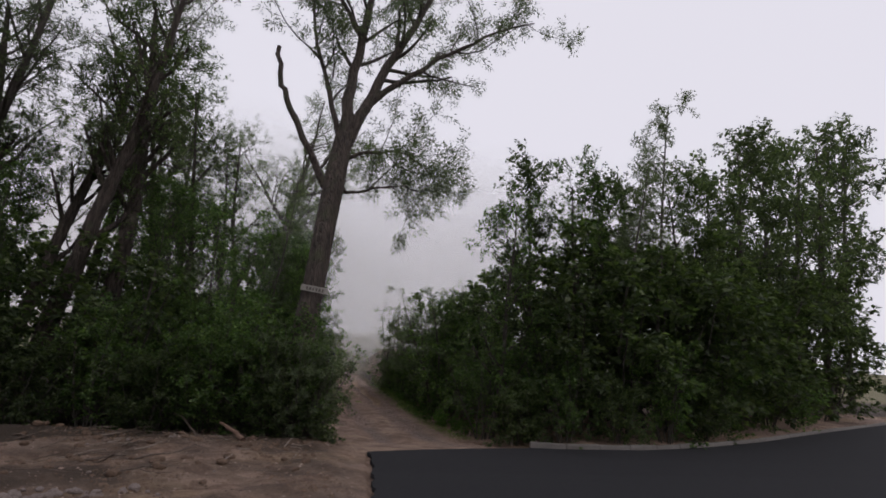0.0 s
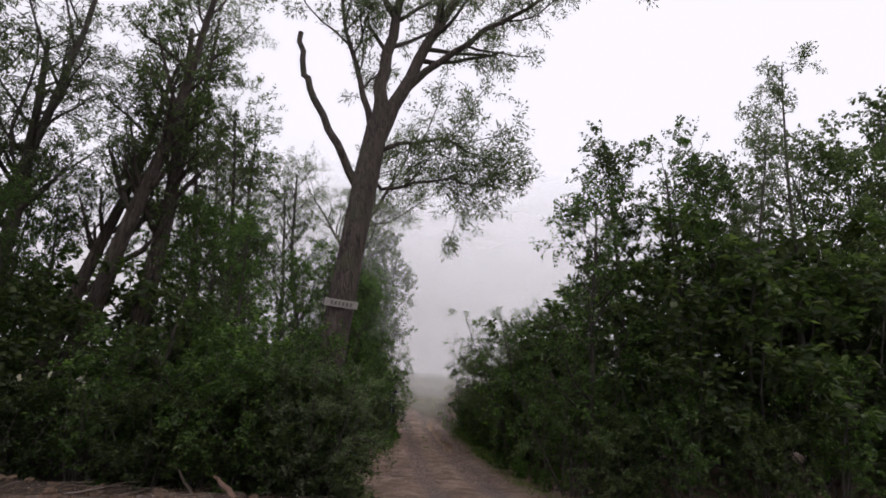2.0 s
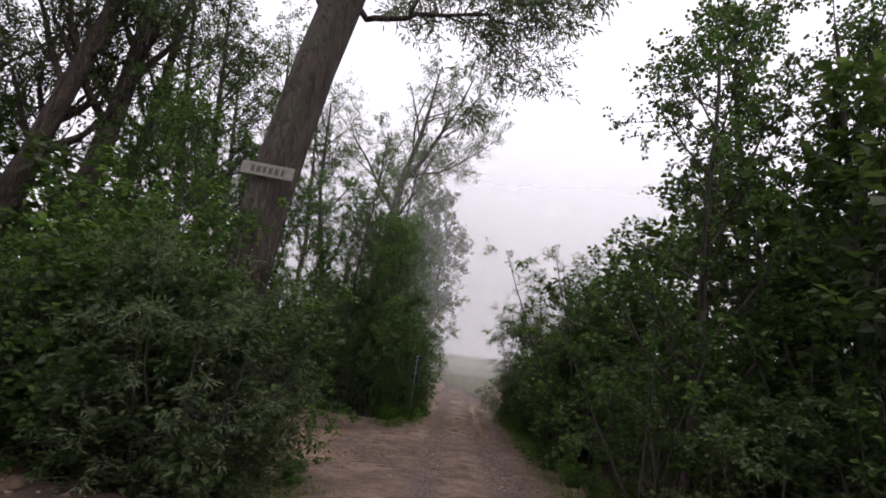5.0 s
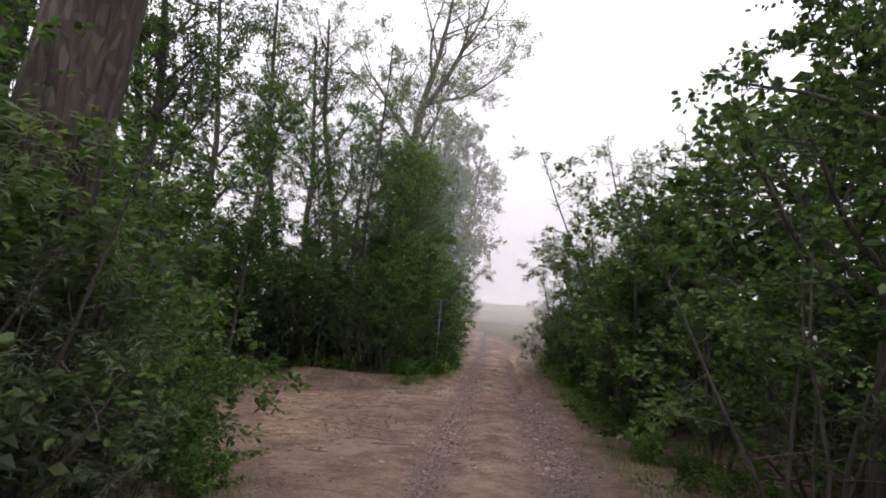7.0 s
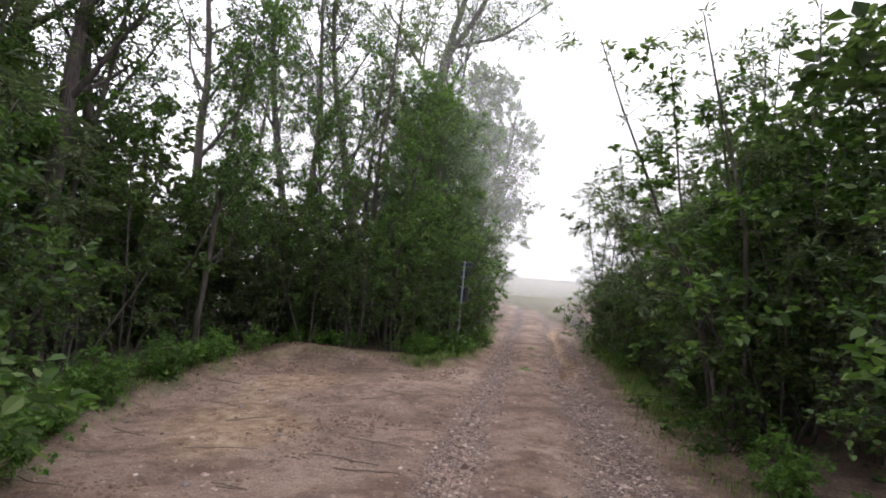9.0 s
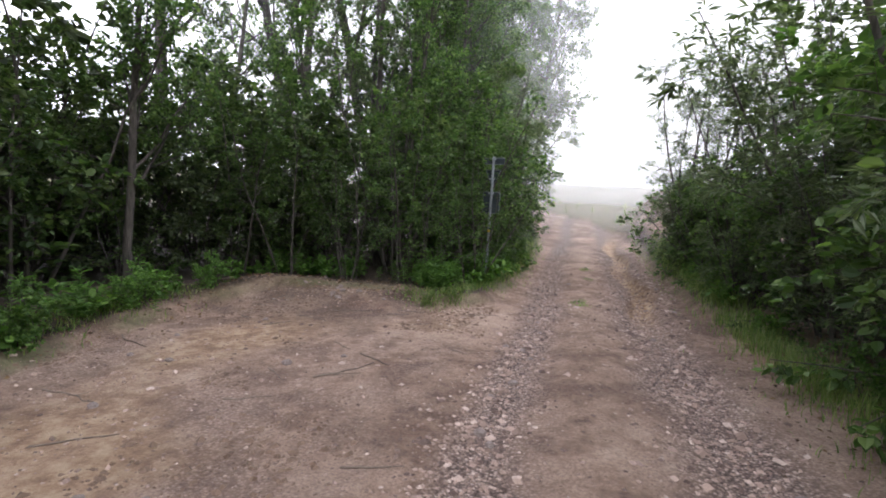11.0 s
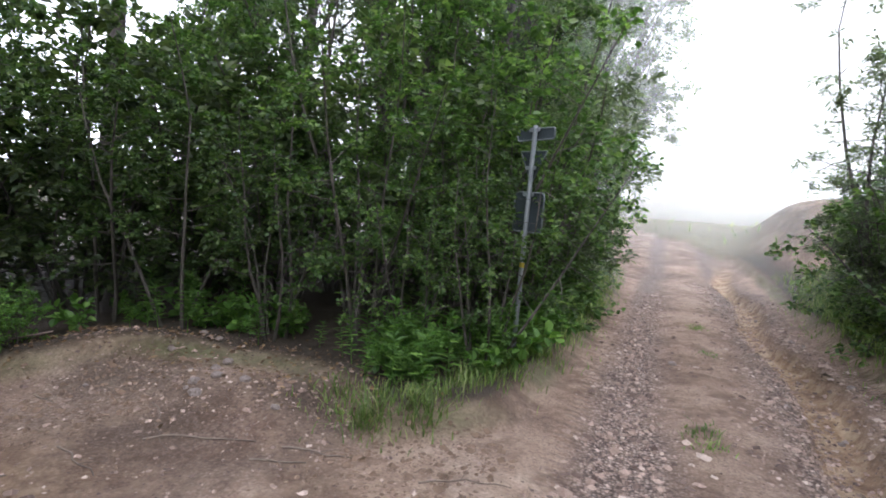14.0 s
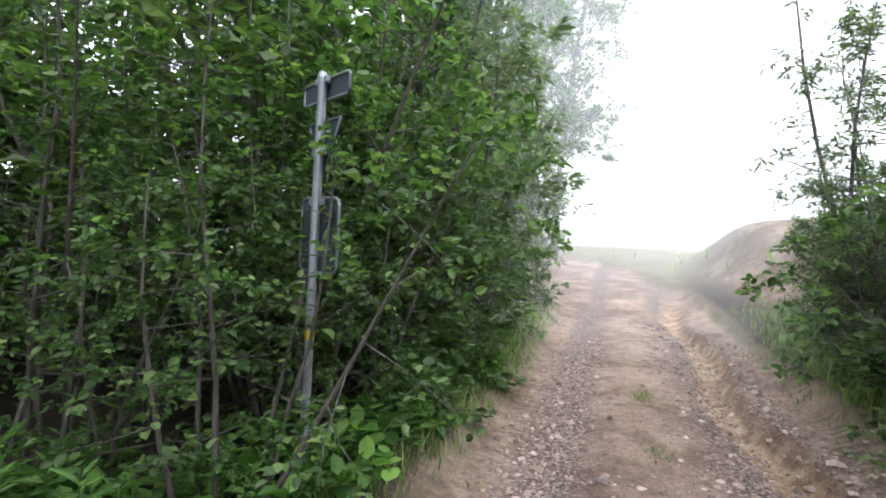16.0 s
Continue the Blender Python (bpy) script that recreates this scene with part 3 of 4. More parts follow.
SHRUBS = [
    shrub("alder_shrub", 1, 3.4, 1.5, 8, 9, 13, 0.092, 0.7, LEAF_BROAD, BARK_GREY, "dense green alder shrub with rounded leaves in a hedge", group="hedge shrubs"),
    shrub("hazel_shrub", 2, 2.8, 1.4, 8, 9, 20, 0.10, 0.75, LEAF_DULL, BARK_GREY, "dull green hazel shrub with broad leaves in a hedge", broad=False, group="hedge shrubs"),
    shrub("willow_shrub", 3, 3.6, 1.45, 8, 9, 26, 0.11, 0.26, LEAF_WILLOW, BARK_GREY, "grey-green willow shrub with narrow leaves beside the track", broad=False, group="hedge shrubs"),
    shrub("birch_sapling", 4, 4.4, 1.1, 3, 14, 20, 0.075, 0.75, LEAF_BROAD, BARK_GREY, "young birch with thin bare stems and small leaves", broad=False, low=0.26, group="young trees"),
    shrub("low_shrub", 5, 1.3, 0.95, 7, 6, 12, 0.09, 0.66, LEAF_FRESH, BARK_GREY, "low bright green undergrowth bush at the verge", broad=False, group="undergrowth"),
    shrub("dark_shrub", 6, 3.4, 1.6, 6, 8, 15, 0.125, 0.7, LEAF_DULL, BARK, "dark shrub deep in the thicket behind the hedge", broad=False, group="thicket shrubs"),
    shrub("feathery_willow", 7, 4.6, 1.2, 6, 12, 22, 0.085, 0.27, LEAF_WILLOW, BARK_GREY, "airy feathery willow with thin upright shoots", broad=False, low=0.2, group="hedge shrubs"),
    shrub("alder_sapling", 8, 4.3, 1.5, 6, 10, 10, 0.078, 0.72, LEAF_BROAD, BARK_GREY, "young alder with bare grey stems under its leaves", low=0.28, group="young trees"),
    shrub("willow_thicket", 9, 3.5, 1.25, 11, 10, 17, 0.10, 0.24, LEAF_WILLOW, BARK_GREY, "dense willow shrub with many narrow upright shoots", broad=False, group="hedge shrubs"),
]
LEFT_EDGE = [(-4.2, 5.3, 0.85, 1), (-5.6, 5.9, 0.95, 0), (-7.2, 7.0, 1.0, 1), (-8.8, 7.2, 0.95, 0), (-10.6, 6.4, 1.0, 1), (-12.5, 5.6, 1.1, 0),
             (-3.3, 6.2, 0.8, 0), (-2.9, 5.5, 0.62, 8), (-2.75, 3.95, 1.0, 7), (-2.75, 3.7, 1.25, 8), (-3.2, 3.9, 1.2, 8), (-3.35, 3.9, 1.0, 7), (-2.75, 4.6, 0.95, 7), (-2.95, 3.75, 1.05, 1), (-4.2, 4.7, 1.1, 1), (-2.45, 4.35, 0.92, 8), (-5.0, 5.1, 1.1, 7), (-5.2, 4.6, 1.0, 0), (-6.4, 5.0, 1.0, 1), (-8.0, 5.6, 1.05, 0), (-9.6, 5.4, 1.1, 1), (-3.5, 4.1, 1.0, 0), (-3.05, 4.0, 0.9, 1), (-2.75, 5.9, 0.6, 0), (-4.6, 4.6, 1.1, 0), (-4.5, 7.2, 0.85, 0), (-5.1, 9.0, 0.8, 7), (-5.9, 10.8, 0.85, 7), (-6.6, 12.6, 0.95, 3), (-6.9, 14.6, 0.85, 7), (-7.4, 11.4, 0.8, 5), (-7.8, 13.6, 0.75, 5),
             (-6.4, 8.4, 1.2, 0), (-7.6, 10.4, 1.2, 2), (-8.5, 12.8, 1.3, 0), (-8.6, 15.2, 1.3, 1),
             (-5.4, 7.6, 1.0, 3), (-6.4, 10.0, 1.1, 7), (-7.2, 13.4, 1.15, 3)]
BACK_EDGE = [(-2.3, 16.4, 0.6, 7), (-1.6, 16.45, 0.74, 7), (-1.85, 17.35, 0.72, 7), (-1.75, 17.9, 0.75, 0), (-1.7, 18.8, 0.8, 0), (-5.6, 16.9, 0.7, 7), (-4.3, 17.0, 0.8, 7), (-3.1, 16.9, 0.95, 7), (-2.2, 17.5, 0.95, 7), (-2.3, 18.6, 1.2, 0), (-5.0, 18.9, 1.2, 6), (-6.8, 18.6, 0.95, 5),
             (-4.75, 15.95, 0.72, 3), (-3.7, 16.2, 0.85, 7), (-2.75, 16.3, 0.7, 3), (-5.7, 15.9, 0.8, 3), (-6.9, 16.4, 1.0, 3), (-2.5, 18.0, 1.25, 7), (-3.6, 18.0, 1.1, 3)]
LANE_LEFT = [(-2.1, 20.2, 1.0, 2), (-2.2, 22.2, 1.05, 0), (-2.4, 24.4, 1.15, 1), (-2.6, 26.8, 1.2, 0), (-3.0, 29.5, 1.3, 2), (-3.6, 32.5, 1.4, 0), (-3.8, 21.5, 1.5, 0), (-4.2, 24.5, 1.6, 1), (-3.4, 22.6, 1.5, 3), (-3.8, 26.5, 1.7, 3)]
LANE_RIGHT = [(3.3, 4.7, 0.85, 1), (2.9, 6.3, 1.1, 7), (2.9, 12.6, 1.15, 3), (4.1, 13.8, 1.55, 0), (4.0, 11.0, 1.35, 8), (3.4, 16.0, 1.15, 2), (3.3, 18.8, 0.85, 6), (3.4, 22.6, 0.85, 6), (3.1, 14.6, 1.2, 8), (3.0, 12.2, 1.1, 6),
              (3.9, 5.0, 0.85, 1), (3.7, 7.5, 0.95, 0), (3.35, 9.4, 0.95, 7), (3.3, 11.5, 0.95, 0), (3.2, 13.4, 0.95, 8), (3.25, 15.4, 0.85, 0), (3.0, 17.6, 0.85, 0), (3.0, 19.8, 0.85, 1), (2.95, 21.8, 0.75, 0), (3.2, 23.0, 0.5, 2), (2.85, 20.8, 0.65, 1), (2.95, 22.8, 0.6, 0), (2.6, 20.4, 1.05, 8), (2.75, 22.0, 0.72, 0), (2.6, 18.6, 0.78, 0), (2.7, 21.0, 0.98, 6), (2.6, 16.8, 0.95, 8), (2.6, 19.6, 0.7, 1), (2.9, 23.2, 0.8, 8), (3.6, 12.5, 1.3, 0), (3.8, 14.0, 1.35, 0),
              (5.0, 6.6, 1.25, 0), (5.3, 9.0, 1.4, 7), (4.9, 11.8, 1.7, 7), (4.6, 14.4, 1.65, 8), (4.8, 17.2, 1.2, 0), (4.7, 20.0, 1.0, 2), (4.3, 12.9, 1.35, 7), (3.4, 13.2, 1.2, 8)]
KERB_EDGE = [(4.8, 4.5, 0.9, 0), (6.6, 4.4, 0.95, 1), (8.5, 4.7, 1.0, 0), (10.5, 5.4, 1.0, 1), (12.4, 6.9, 1.1, 0), (15.0, 8.4, 1.2, 1), (18.2, 10.0, 1.3, 0), (21.8, 12.0, 1.4, 1), (26, 14.0, 1.5, 5), (30, 16.4, 1.6, 5)]
THICKET = [(6.2, 6.2, 1.45, 5), (8.0, 6.6, 1.6, 5), (10.2, 7.4, 1.7, 5), (12.4, 8.2, 1.7, 5), (15.0, 9.6, 1.8, 5), (18.0, 11.2, 1.9, 5), (21.5, 13.2, 2.1, 5), (25.5, 15.5, 2.3, 5), (7.2, 9.2, 1.9, 5), (9.6, 10.0, 2.0, 5), (12.6, 11.2, 2.1, 5), (16, 13, 2.3, 5), (30, 19, 2.6, 5), (6.6, 12.0, 1.7, 5), (6.4, 16.0, 1.5, 5), (6.2, 20, 1.4, 5),
           (-14.5, 3.5, 1.2, 5), (-13.0, 0.0, 1.2, 5), (-12.5, -3.5, 1.2, 5), (-16, 7.5, 1.6, 5), (-12.6, 8.6, 1.5, 5), (-10.2, 11.0, 1.5, 5), (-10.0, 14.5, 1.4, 5), (-16, 13, 1.8, 5), (-6.0, 26, 1.4, 5), (-6.5, 30, 1.5, 5), (-8.4, 21, 1.3, 5), (-6.4, 16.0, 0.6, 5), (-7.6, 15.5, 0.7, 5), (-8.6, 14.2, 0.8, 5), (-7.9, 17.4, 0.95, 5), (-9.4, 16.2, 1.0, 5), (-6.1, 17.6, 0.9, 5), (-4.9, 17.7, 0.8, 5), (-3.7, 18.0, 0.85, 5), (-8.0, 8.4, 1.25, 5)]
VERGE = [(-3.5, 7.7, 0.7, 4), (-4.2, 8.7, 0.75, 4), (-4.7, 10.2, 0.7, 4), (-5.0, 11.8, 0.65, 4), (-5.3, 13.4, 0.6, 4), (-5.3, 14.8, 0.55, 4), (-2.0, 15.9, 0.5, 4), (-1.55, 16.6, 0.6, 4), (-1.5, 18.2, 0.6, 4), (-1.5, 19.6, 0.6, 4), (-1.5, 21.2, 0.6, 4),
         (2.75, 7.2, 0.7, 4), (2.65, 8.6, 0.6, 4), (2.6, 9.9, 0.65, 4), (2.6, 11.4, 0.55, 4), (2.6, 13.2, 0.55, 4), (2.6, 15.2, 0.5, 4), (2.5, 17.5, 0.5, 4), (2.5, 19.6, 0.5, 4), (-2.4, 16.4, 0.5, 4), (-3.4, 5.0, 0.7, 4), (-2.35, 6.3, 0.55, 4), (-3.0, 7.0, 0.6, 4)]
spread_copies(SHRUBS, LEFT_EDGE + BACK_EDGE + LANE_LEFT + LANE_RIGHT + KERB_EDGE + THICKET + VERGE, 77, (0.95, 0.85, 1.2, 1.0, 0.7, 1.3, 1.2, 0.76, 0.64))

TREES = [
    tall_tree("slender_tree", 21, 13.0, 2.6, (0.16, -0.05), 0.3, 16, 20, 0.088, 0.6, LEAF_DULL, BARK, "tall slender tree with a dark leaning trunk in the wood", 0.15, group="woodland trees"),
    tall_tree("willow_tree", 22, 14.0, 3.4, (0.28, 0.0), 0.36, 15, 22, 0.12, 0.26, LEAF_WILLOW, BARK, "tall leaning willow with an airy grey-green crown", 0.19, group="woodland trees"),
    tall_tree("aspen_tree", 23, 9.0, 2.1, (0.04, 0.03), 0.2, 16, 20, 0.082, 0.75, LEAF_BROAD, BARK_GREY, "young broadleaf tree with a thin upright trunk", 0.09, False, group="young trees"),
    tall_tree("maple_tree", 24, 8.6, 2.3, (-0.08, 0.0), 0.22, 18, 19, 0.088, 0.85, LEAF_DULL, BARK, "dark bushy broadleaf tree above the hedge", 0.11, False, group="young trees"),
    tall_tree("birch_tree", 25, 12.6, 1.7, (0.05, 0.0), 0.4, 15, 14, 0.09, 0.5, LEAF_WILLOW, BARK_GREY, "slim birch with an airy crown above the hedge", 0.09, group="young trees", droop=0.05),
    tall_tree("alder_tree", 26, 8.7, 2.4, (-0.07, 0.02), 0.16, 18, 12, 0.078, 0.8, LEAF_BROAD, BARK, "bushy alder with rounded leaves overhanging the hedge", 0.11, True, 0.6, group="young trees"),
]
WOOD = [(-13.5, 8.0, 1.1, 0), (-15.5, 10.5, 1.2, 1), (-8.0, 14.0, 1.0, 0), (-12.0, 15.0, 1.2, 1), (-6.6, 11.0, 0.9, 0), (-17.5, 7.0, 1.2, 0),
        (-9.5, 18.5, 1.1, 0), (-7.0, 20.5, 0.95, 0), (-6.0, 23.5, 0.95, 1), (-9.5, 25, 1.2, 0), (-5.6, 33, 1.1, 0),
        (-5.2, 17.8, 0.9, 2), (-3.6, 18.6, 0.85, 2), (-6.3, 14.2, 0.85, 2), (-7.6, 12.0, 0.9, 2), (-3.6, 21.0, 0.95, 2), (-3.9, 24.0, 1.0, 2), (-4.0, 27.5, 1.1, 2), (-5.8, 8.8, 0.8, 2), (-8.2, 9.0, 0.9, 2), (-3.3, 31.0, 1.1, 2), (-2.9, 20.2, 0.85, 2),
        (5.3, 8.4, 1.05, 3), (8.6, 8.6, 1.05, 3), (12.2, 7.9, 1.1, 3), (14.2, 8.6, 1.15, 3), (16.8, 9.8, 1.42, 3), (20.2, 11.6, 1.52, 3), (24.2, 13.6, 1.7, 3), (28.8, 15.4, 1.9, 3), (34, 18, 2.0, 3), (11.0, 10.5, 1.1, 3), (6.9, 7.2, 1.02, 5), (3.2, 6.3, 0.86, 5), (5.2, 14.6, 0.62, 2), (-8.8, 11.2, 0.95, 2), (-10.6, 12.6, 1.05, 2), (-12.4, 10.6, 1.05, 2), (-14.6, 12.0, 1.15, 2), (-11.6, 7.4, 0.8, 2), (-14.8, 6.4, 0.9, 2), (-16.5, 3.0, 1.2, 0), (-14.5, -2.0, 1.1, 1),
        (9.6, 6.6, 1.06, 4), (8.0, 6.6, 0.78, 4),
        (-5.6, 21.6, 1.1, 2), (-10.2, 21.5, 1.3, 2), (-5.4, 25.6, 1.1, 2), (-3.0, 23.4, 0.85, 2), (-2.9, 26.0, 0.95, 2), (-4.6, 19.6, 0.9, 4), (-2.7, 29.0, 1.0, 2), (-3.1, 20.8, 0.85, 5), (-2.9, 22.8, 0.8, 5), (-4.2, 24.4, 1.0, 5), (-3.4, 27.6, 1.0, 5),
        (-2.4, 36.6, 1.45, 3), (-3.8, 38.0, 1.6, 3), (-3.4, 34.0, 1.2, 2)]
# unseen belt of trees added behind the camera to shade asphalt and hedge
WOOD += [(-20 + 4.4 * k, -17.0 - 1.5 * (k % 3), 1.6 + 0.15 * (k % 2), 3) for k in range(13)] + [(-18 + 4.4 * k, -20.5 - (k % 2), 1.9, 2) for k in range(12)]
spread_copies(TREES, WOOD, 78, (1.1, 1.05, 0.9, 1.05, 1.0, 1.02))
LEANING = tall_tree("leaning_willow", 31, 15.5, 3.3, (0.12, 0.0), 0.4, 13, 25, 0.12, 0.28, LEAF_WILLOW, BARK_WILLOW, "old willow with a thick dark trunk leaning over the hedge", 0.36, spread=0.55)
LEANING.matrix_world = put(LEANING, -9.5, 9.5, 0)
UPRIGHT = tall_tree("old_poplar", 32, 16.0, 3.0, (0.05, 0.0), 0.34, 15, 25, 0.11, 0.42, LEAF_DULL, BARK_WILLOW, "old tree with a thick dark upright trunk in the wood", 0.33, spread=0.5)
UPRIGHT.matrix_world = put(UPRIGHT, -10.9, 9.0, 0)
copy_thing(UPRIGHT, put(UPRIGHT, -12.0, 9.7, 25, 0.85))
copy_thing(LEANING, put(LEANING, -13.7, 9.2, 12, 0.9))


# ---- the big willow with the board ----
def big_willow():
    rng = np.random.default_rng(40)
    x, y = -3.1, 4.9
    ob = empty("old_willow", pose(x, y, float(hz(x, y)) - 0.1), "big old willow with deeply furrowed bark and a pale board", "tree")
    def rel(*p):
        return np.array(p) - np.array([x, y, float(hz(x, y)) - 0.1])
    trunk = (np.array([rel(-3.12, 4.9, -0.4), rel(-3.1, 4.9, 0.4), rel(-3.02, 4.95, 2.0), rel(-2.86, 5.0, 3.8), rel(-2.72, 5.3, 5.6), rel(-2.6, 5.7, 7.2), rel(-2.45, 6.0, 8.8)]),
             np.array([0.46, 0.36, 0.32, 0.30, 0.30, 0.32, 0.28]))
    v, f = tubes([trunk], 28)
    bumpy = 1 + 0.03 * np.sin(np.arange(len(v)) * 2.4) + rng.normal(0, 0.015, len(v))
    c = np.repeat(trunk[0], 28, 0)
    part("trunk", fast_mesh("trunk", c + (v - c) * bumpy[:, None], f, 4, BARK_WILLOW, True), ob, "thick furrowed leaning trunk")
    def way(pts, r0, r1):
        p = np.array([rel(*q) for q in pts])
        t = np.linspace(0, 1, len(p))
        tt = np.linspace(0, 1, len(p) * 3)
        p = np.stack([np.interp(tt, t, p[:, k]) for k in range(3)], 1)
        p[1:-1] += rng.normal(0, 0.03, (len(p) - 2, 3))
        return p, np.linspace(r0, r1, len(p))
    stub = way([(-2.75, 5.6, 6.7), (-3.3, 5.7, 7.7), (-4.2, 5.9, 9.3), (-4.6, 5.9, 10.3), (-4.75, 5.9, 11.3)], 0.12, 0.07)
    mains = [way([(-2.5, 5.9, 8.5), (-2.45, 6.1, 10.2), (-2.2, 6.3, 12.4), (-1.9, 6.5, 15.0), (-1.7, 6.6, 17.5)], 0.22, 0.06),
             way([(-2.4, 6.0, 8.4), (-1.8, 6.2, 10.2), (-1.0, 6.4, 12.2), (0.0, 6.6, 14.5), (0.6, 6.7, 16.5)], 0.22, 0.06),
             way([(-1.9, 6.2, 9.9), (-0.7, 6.1, 11.2), (0.8, 6.0, 12.4), (2.2, 5.9, 13.4), (3.8, 5.8, 14.2)], 0.12, 0.025),
             way([(-2.5, 5.9, 8.2), (-3.0, 6.2, 10.0), (-3.7, 6.5, 12.2), (-4.1, 6.6, 14.5)], 0.11, 0.03),
             way([(-2.45, 5.7, 7.0), (-2.0, 5.8, 6.9), (-1.2, 6.0, 7.3), (-0.4, 6.2, 7.5), (0.3, 6.3, 7.4)], 0.06, 0.015),
             way([(-2.3, 5.9, 8.0), (-1.5, 6.2, 8.5), (-0.4, 6.4, 8.7), (0.7, 6.5, 8.2)], 0.07, 0.015),
             way([(-2.2, 6.3, 12.4), (-3.2, 6.5, 14.0), (-4.0, 6.5, 16.0)], 0.09, 0.03),
             way([(-1.0, 6.4, 12.2), (-0.9, 7.5, 14.5), (-0.6, 8.5, 16.5)], 0.09, 0.03)]
    v, f = tubes([stub], 9)
    part("broken_limb", fast_mesh("broken_limb", v, f, 4, BARK_WILLOW, True), ob, "bare broken-off limb")
    for k in mains:
        v, f = tubes([k], 9)
        part("limb", fast_mesh("limb", v, f, 4, BARK_WILLOW, True), ob)
    sub, fine = [], []
    for k in mains:
        sub += fork(rng, k, 10, 0.3, 1.0, 2.6, 0.55, 0.04, 0.5, 5, 0.15)
    for s in sub + mains[2:6]:
        fine += fork(rng, s, 9, 0.2, 1.0, 0.9, 0.6, -0.1, 0.4, 3, 0.2)
    for k in sub:
        v, f = tubes([k], 5)
        part("branch", fast_mesh("branch", v, f, 4, BARK, True), ob)
    v, f = tubes([(p, np.minimum(r, 0.008)) for p, r in fine], 3)
    tagged(part("twig", fast_mesh("twig", v, f, 4, BARK, True), ob), kind="stuff")
    at, dr = leaf_points(rng, fine, 58, 0.2)
    part("crown", leaves_mesh("crown", rng, at, dr, 0.125, 0.27, LEAF_WILLOW, False), ob, "airy grey-green crown of narrow leaves")


def nailed_board():
    ob = empty("nailed_board", pose(-2.83, 4.63, 3.72, 4, 6, -6), "weathered pale wooden board nailed to the willow", "sign")
    part("board", bm_mesh("board", box_bm(0.74, 0.03, 0.17, 0.006, -0.085), BOARD), ob)
    for k, w in enumerate((0.05, 0.06, 0.045, 0.055, 0.06, 0.04)):
        o = part("writing", bm_mesh("writing", box_bm(w, 0.004, 0.085, 0, 0), INK), ob, "faded dark letter")
        o.location = (-0.2 + 0.085 * k, -0.0175, -0.045)
    for dx in (-0.3, 0.3):
        bm = bmesh.new()
        bmesh.ops.create_cone(bm, segments=8, radius1=0.008, radius2=0.008, depth=0.008, cap_ends=True)
        bmesh.ops.rotate(bm, verts=bm.verts, matrix=Matrix.Rotation(radians(90), 3, "X"))
        o = part("nail", bm_mesh("nail", bm, STEEL), ob)
        o.location = (dx, -0.018, 0.05)


def far_tree():
    """The tall forked tree in the mist beyond the clearing."""
    rng = np.random.default_rng(51)
    x, y = -5.2, 28.0
    ob = empty("forked_tree", pose(x, y, float(hz(x, y))), "tall forked tree standing pale in the mist", "tree")
    trunk = (np.array([(0, 0, -0.2), (0.1, 0, 4), (0.45, 0, 9.5), (0.75, 0, 12.0)]), np.array([0.36, 0.3, 0.25, 0.22]))
    mains = [limb(rng, (0.75, 0, 11.9), (0.25, 0, 1), 8.5, 0.19, 8, 0.06, 0.05, 0.2), limb(rng, (0.75, 0, 12), (0.75, -0.1, 0.75), 8.0, 0.17, 8, 0.07, 0.05, 0.2), limb(rng, (0.5, 0, 10), (-0.6, 0.1, 0.8), 6.5, 0.14, 8, 0.07, 0.06, 0.2),
             limb(rng, (0.8, 0, 12.2), (0.9, 0.1, 0.35), 6.0, 0.10, 8, 0.08, 0.05, 0.2), limb(rng, (0.4, 0, 9), (0.5, -0.5, 0.6), 5.0, 0.1, 8, 0.08, 0.03, 0.2)]
    sub, fine = [], []
    for k in mains:
        sub += fork(rng, k, 10, 0.2, 1.0, 3.7, 0.5, 0.05, 0.5, 5, 0.14)
    for s in sub:
        fine += fork(rng, s, 6, 0.25, 1.0, 1.1, 0.6, -0.03, 0.45, 3, 0.2)
    v, f = tubes([trunk], 12)
    part("trunk", fast_mesh("trunk", v, f, 4, BARK, True), ob)
    for k in mains:
        v, f = tubes([k], 8)
        part("limb", fast_mesh("limb", v, f, 4, BARK, True), ob)
    for k in sub:
        v, f = tubes([k], 5)
        part("branch", fast_mesh("branch", v, f, 4, BARK, True), ob)
    v, f = tubes([(p, np.minimum(r, 0.012)) for p, r in fine], 3)
    tagged(part("twig", fast_mesh("twig", v, f, 4, BARK, True), ob), kind="stuff")
    at, dr = leaf_points(rng, fine, 60, 0.28)
    part("crown", leaves_mesh("crown", rng, at, dr, 0.15, 0.3, LEAF_WILLOW, False), ob)


big_willow()
nailed_board()
far_tree()


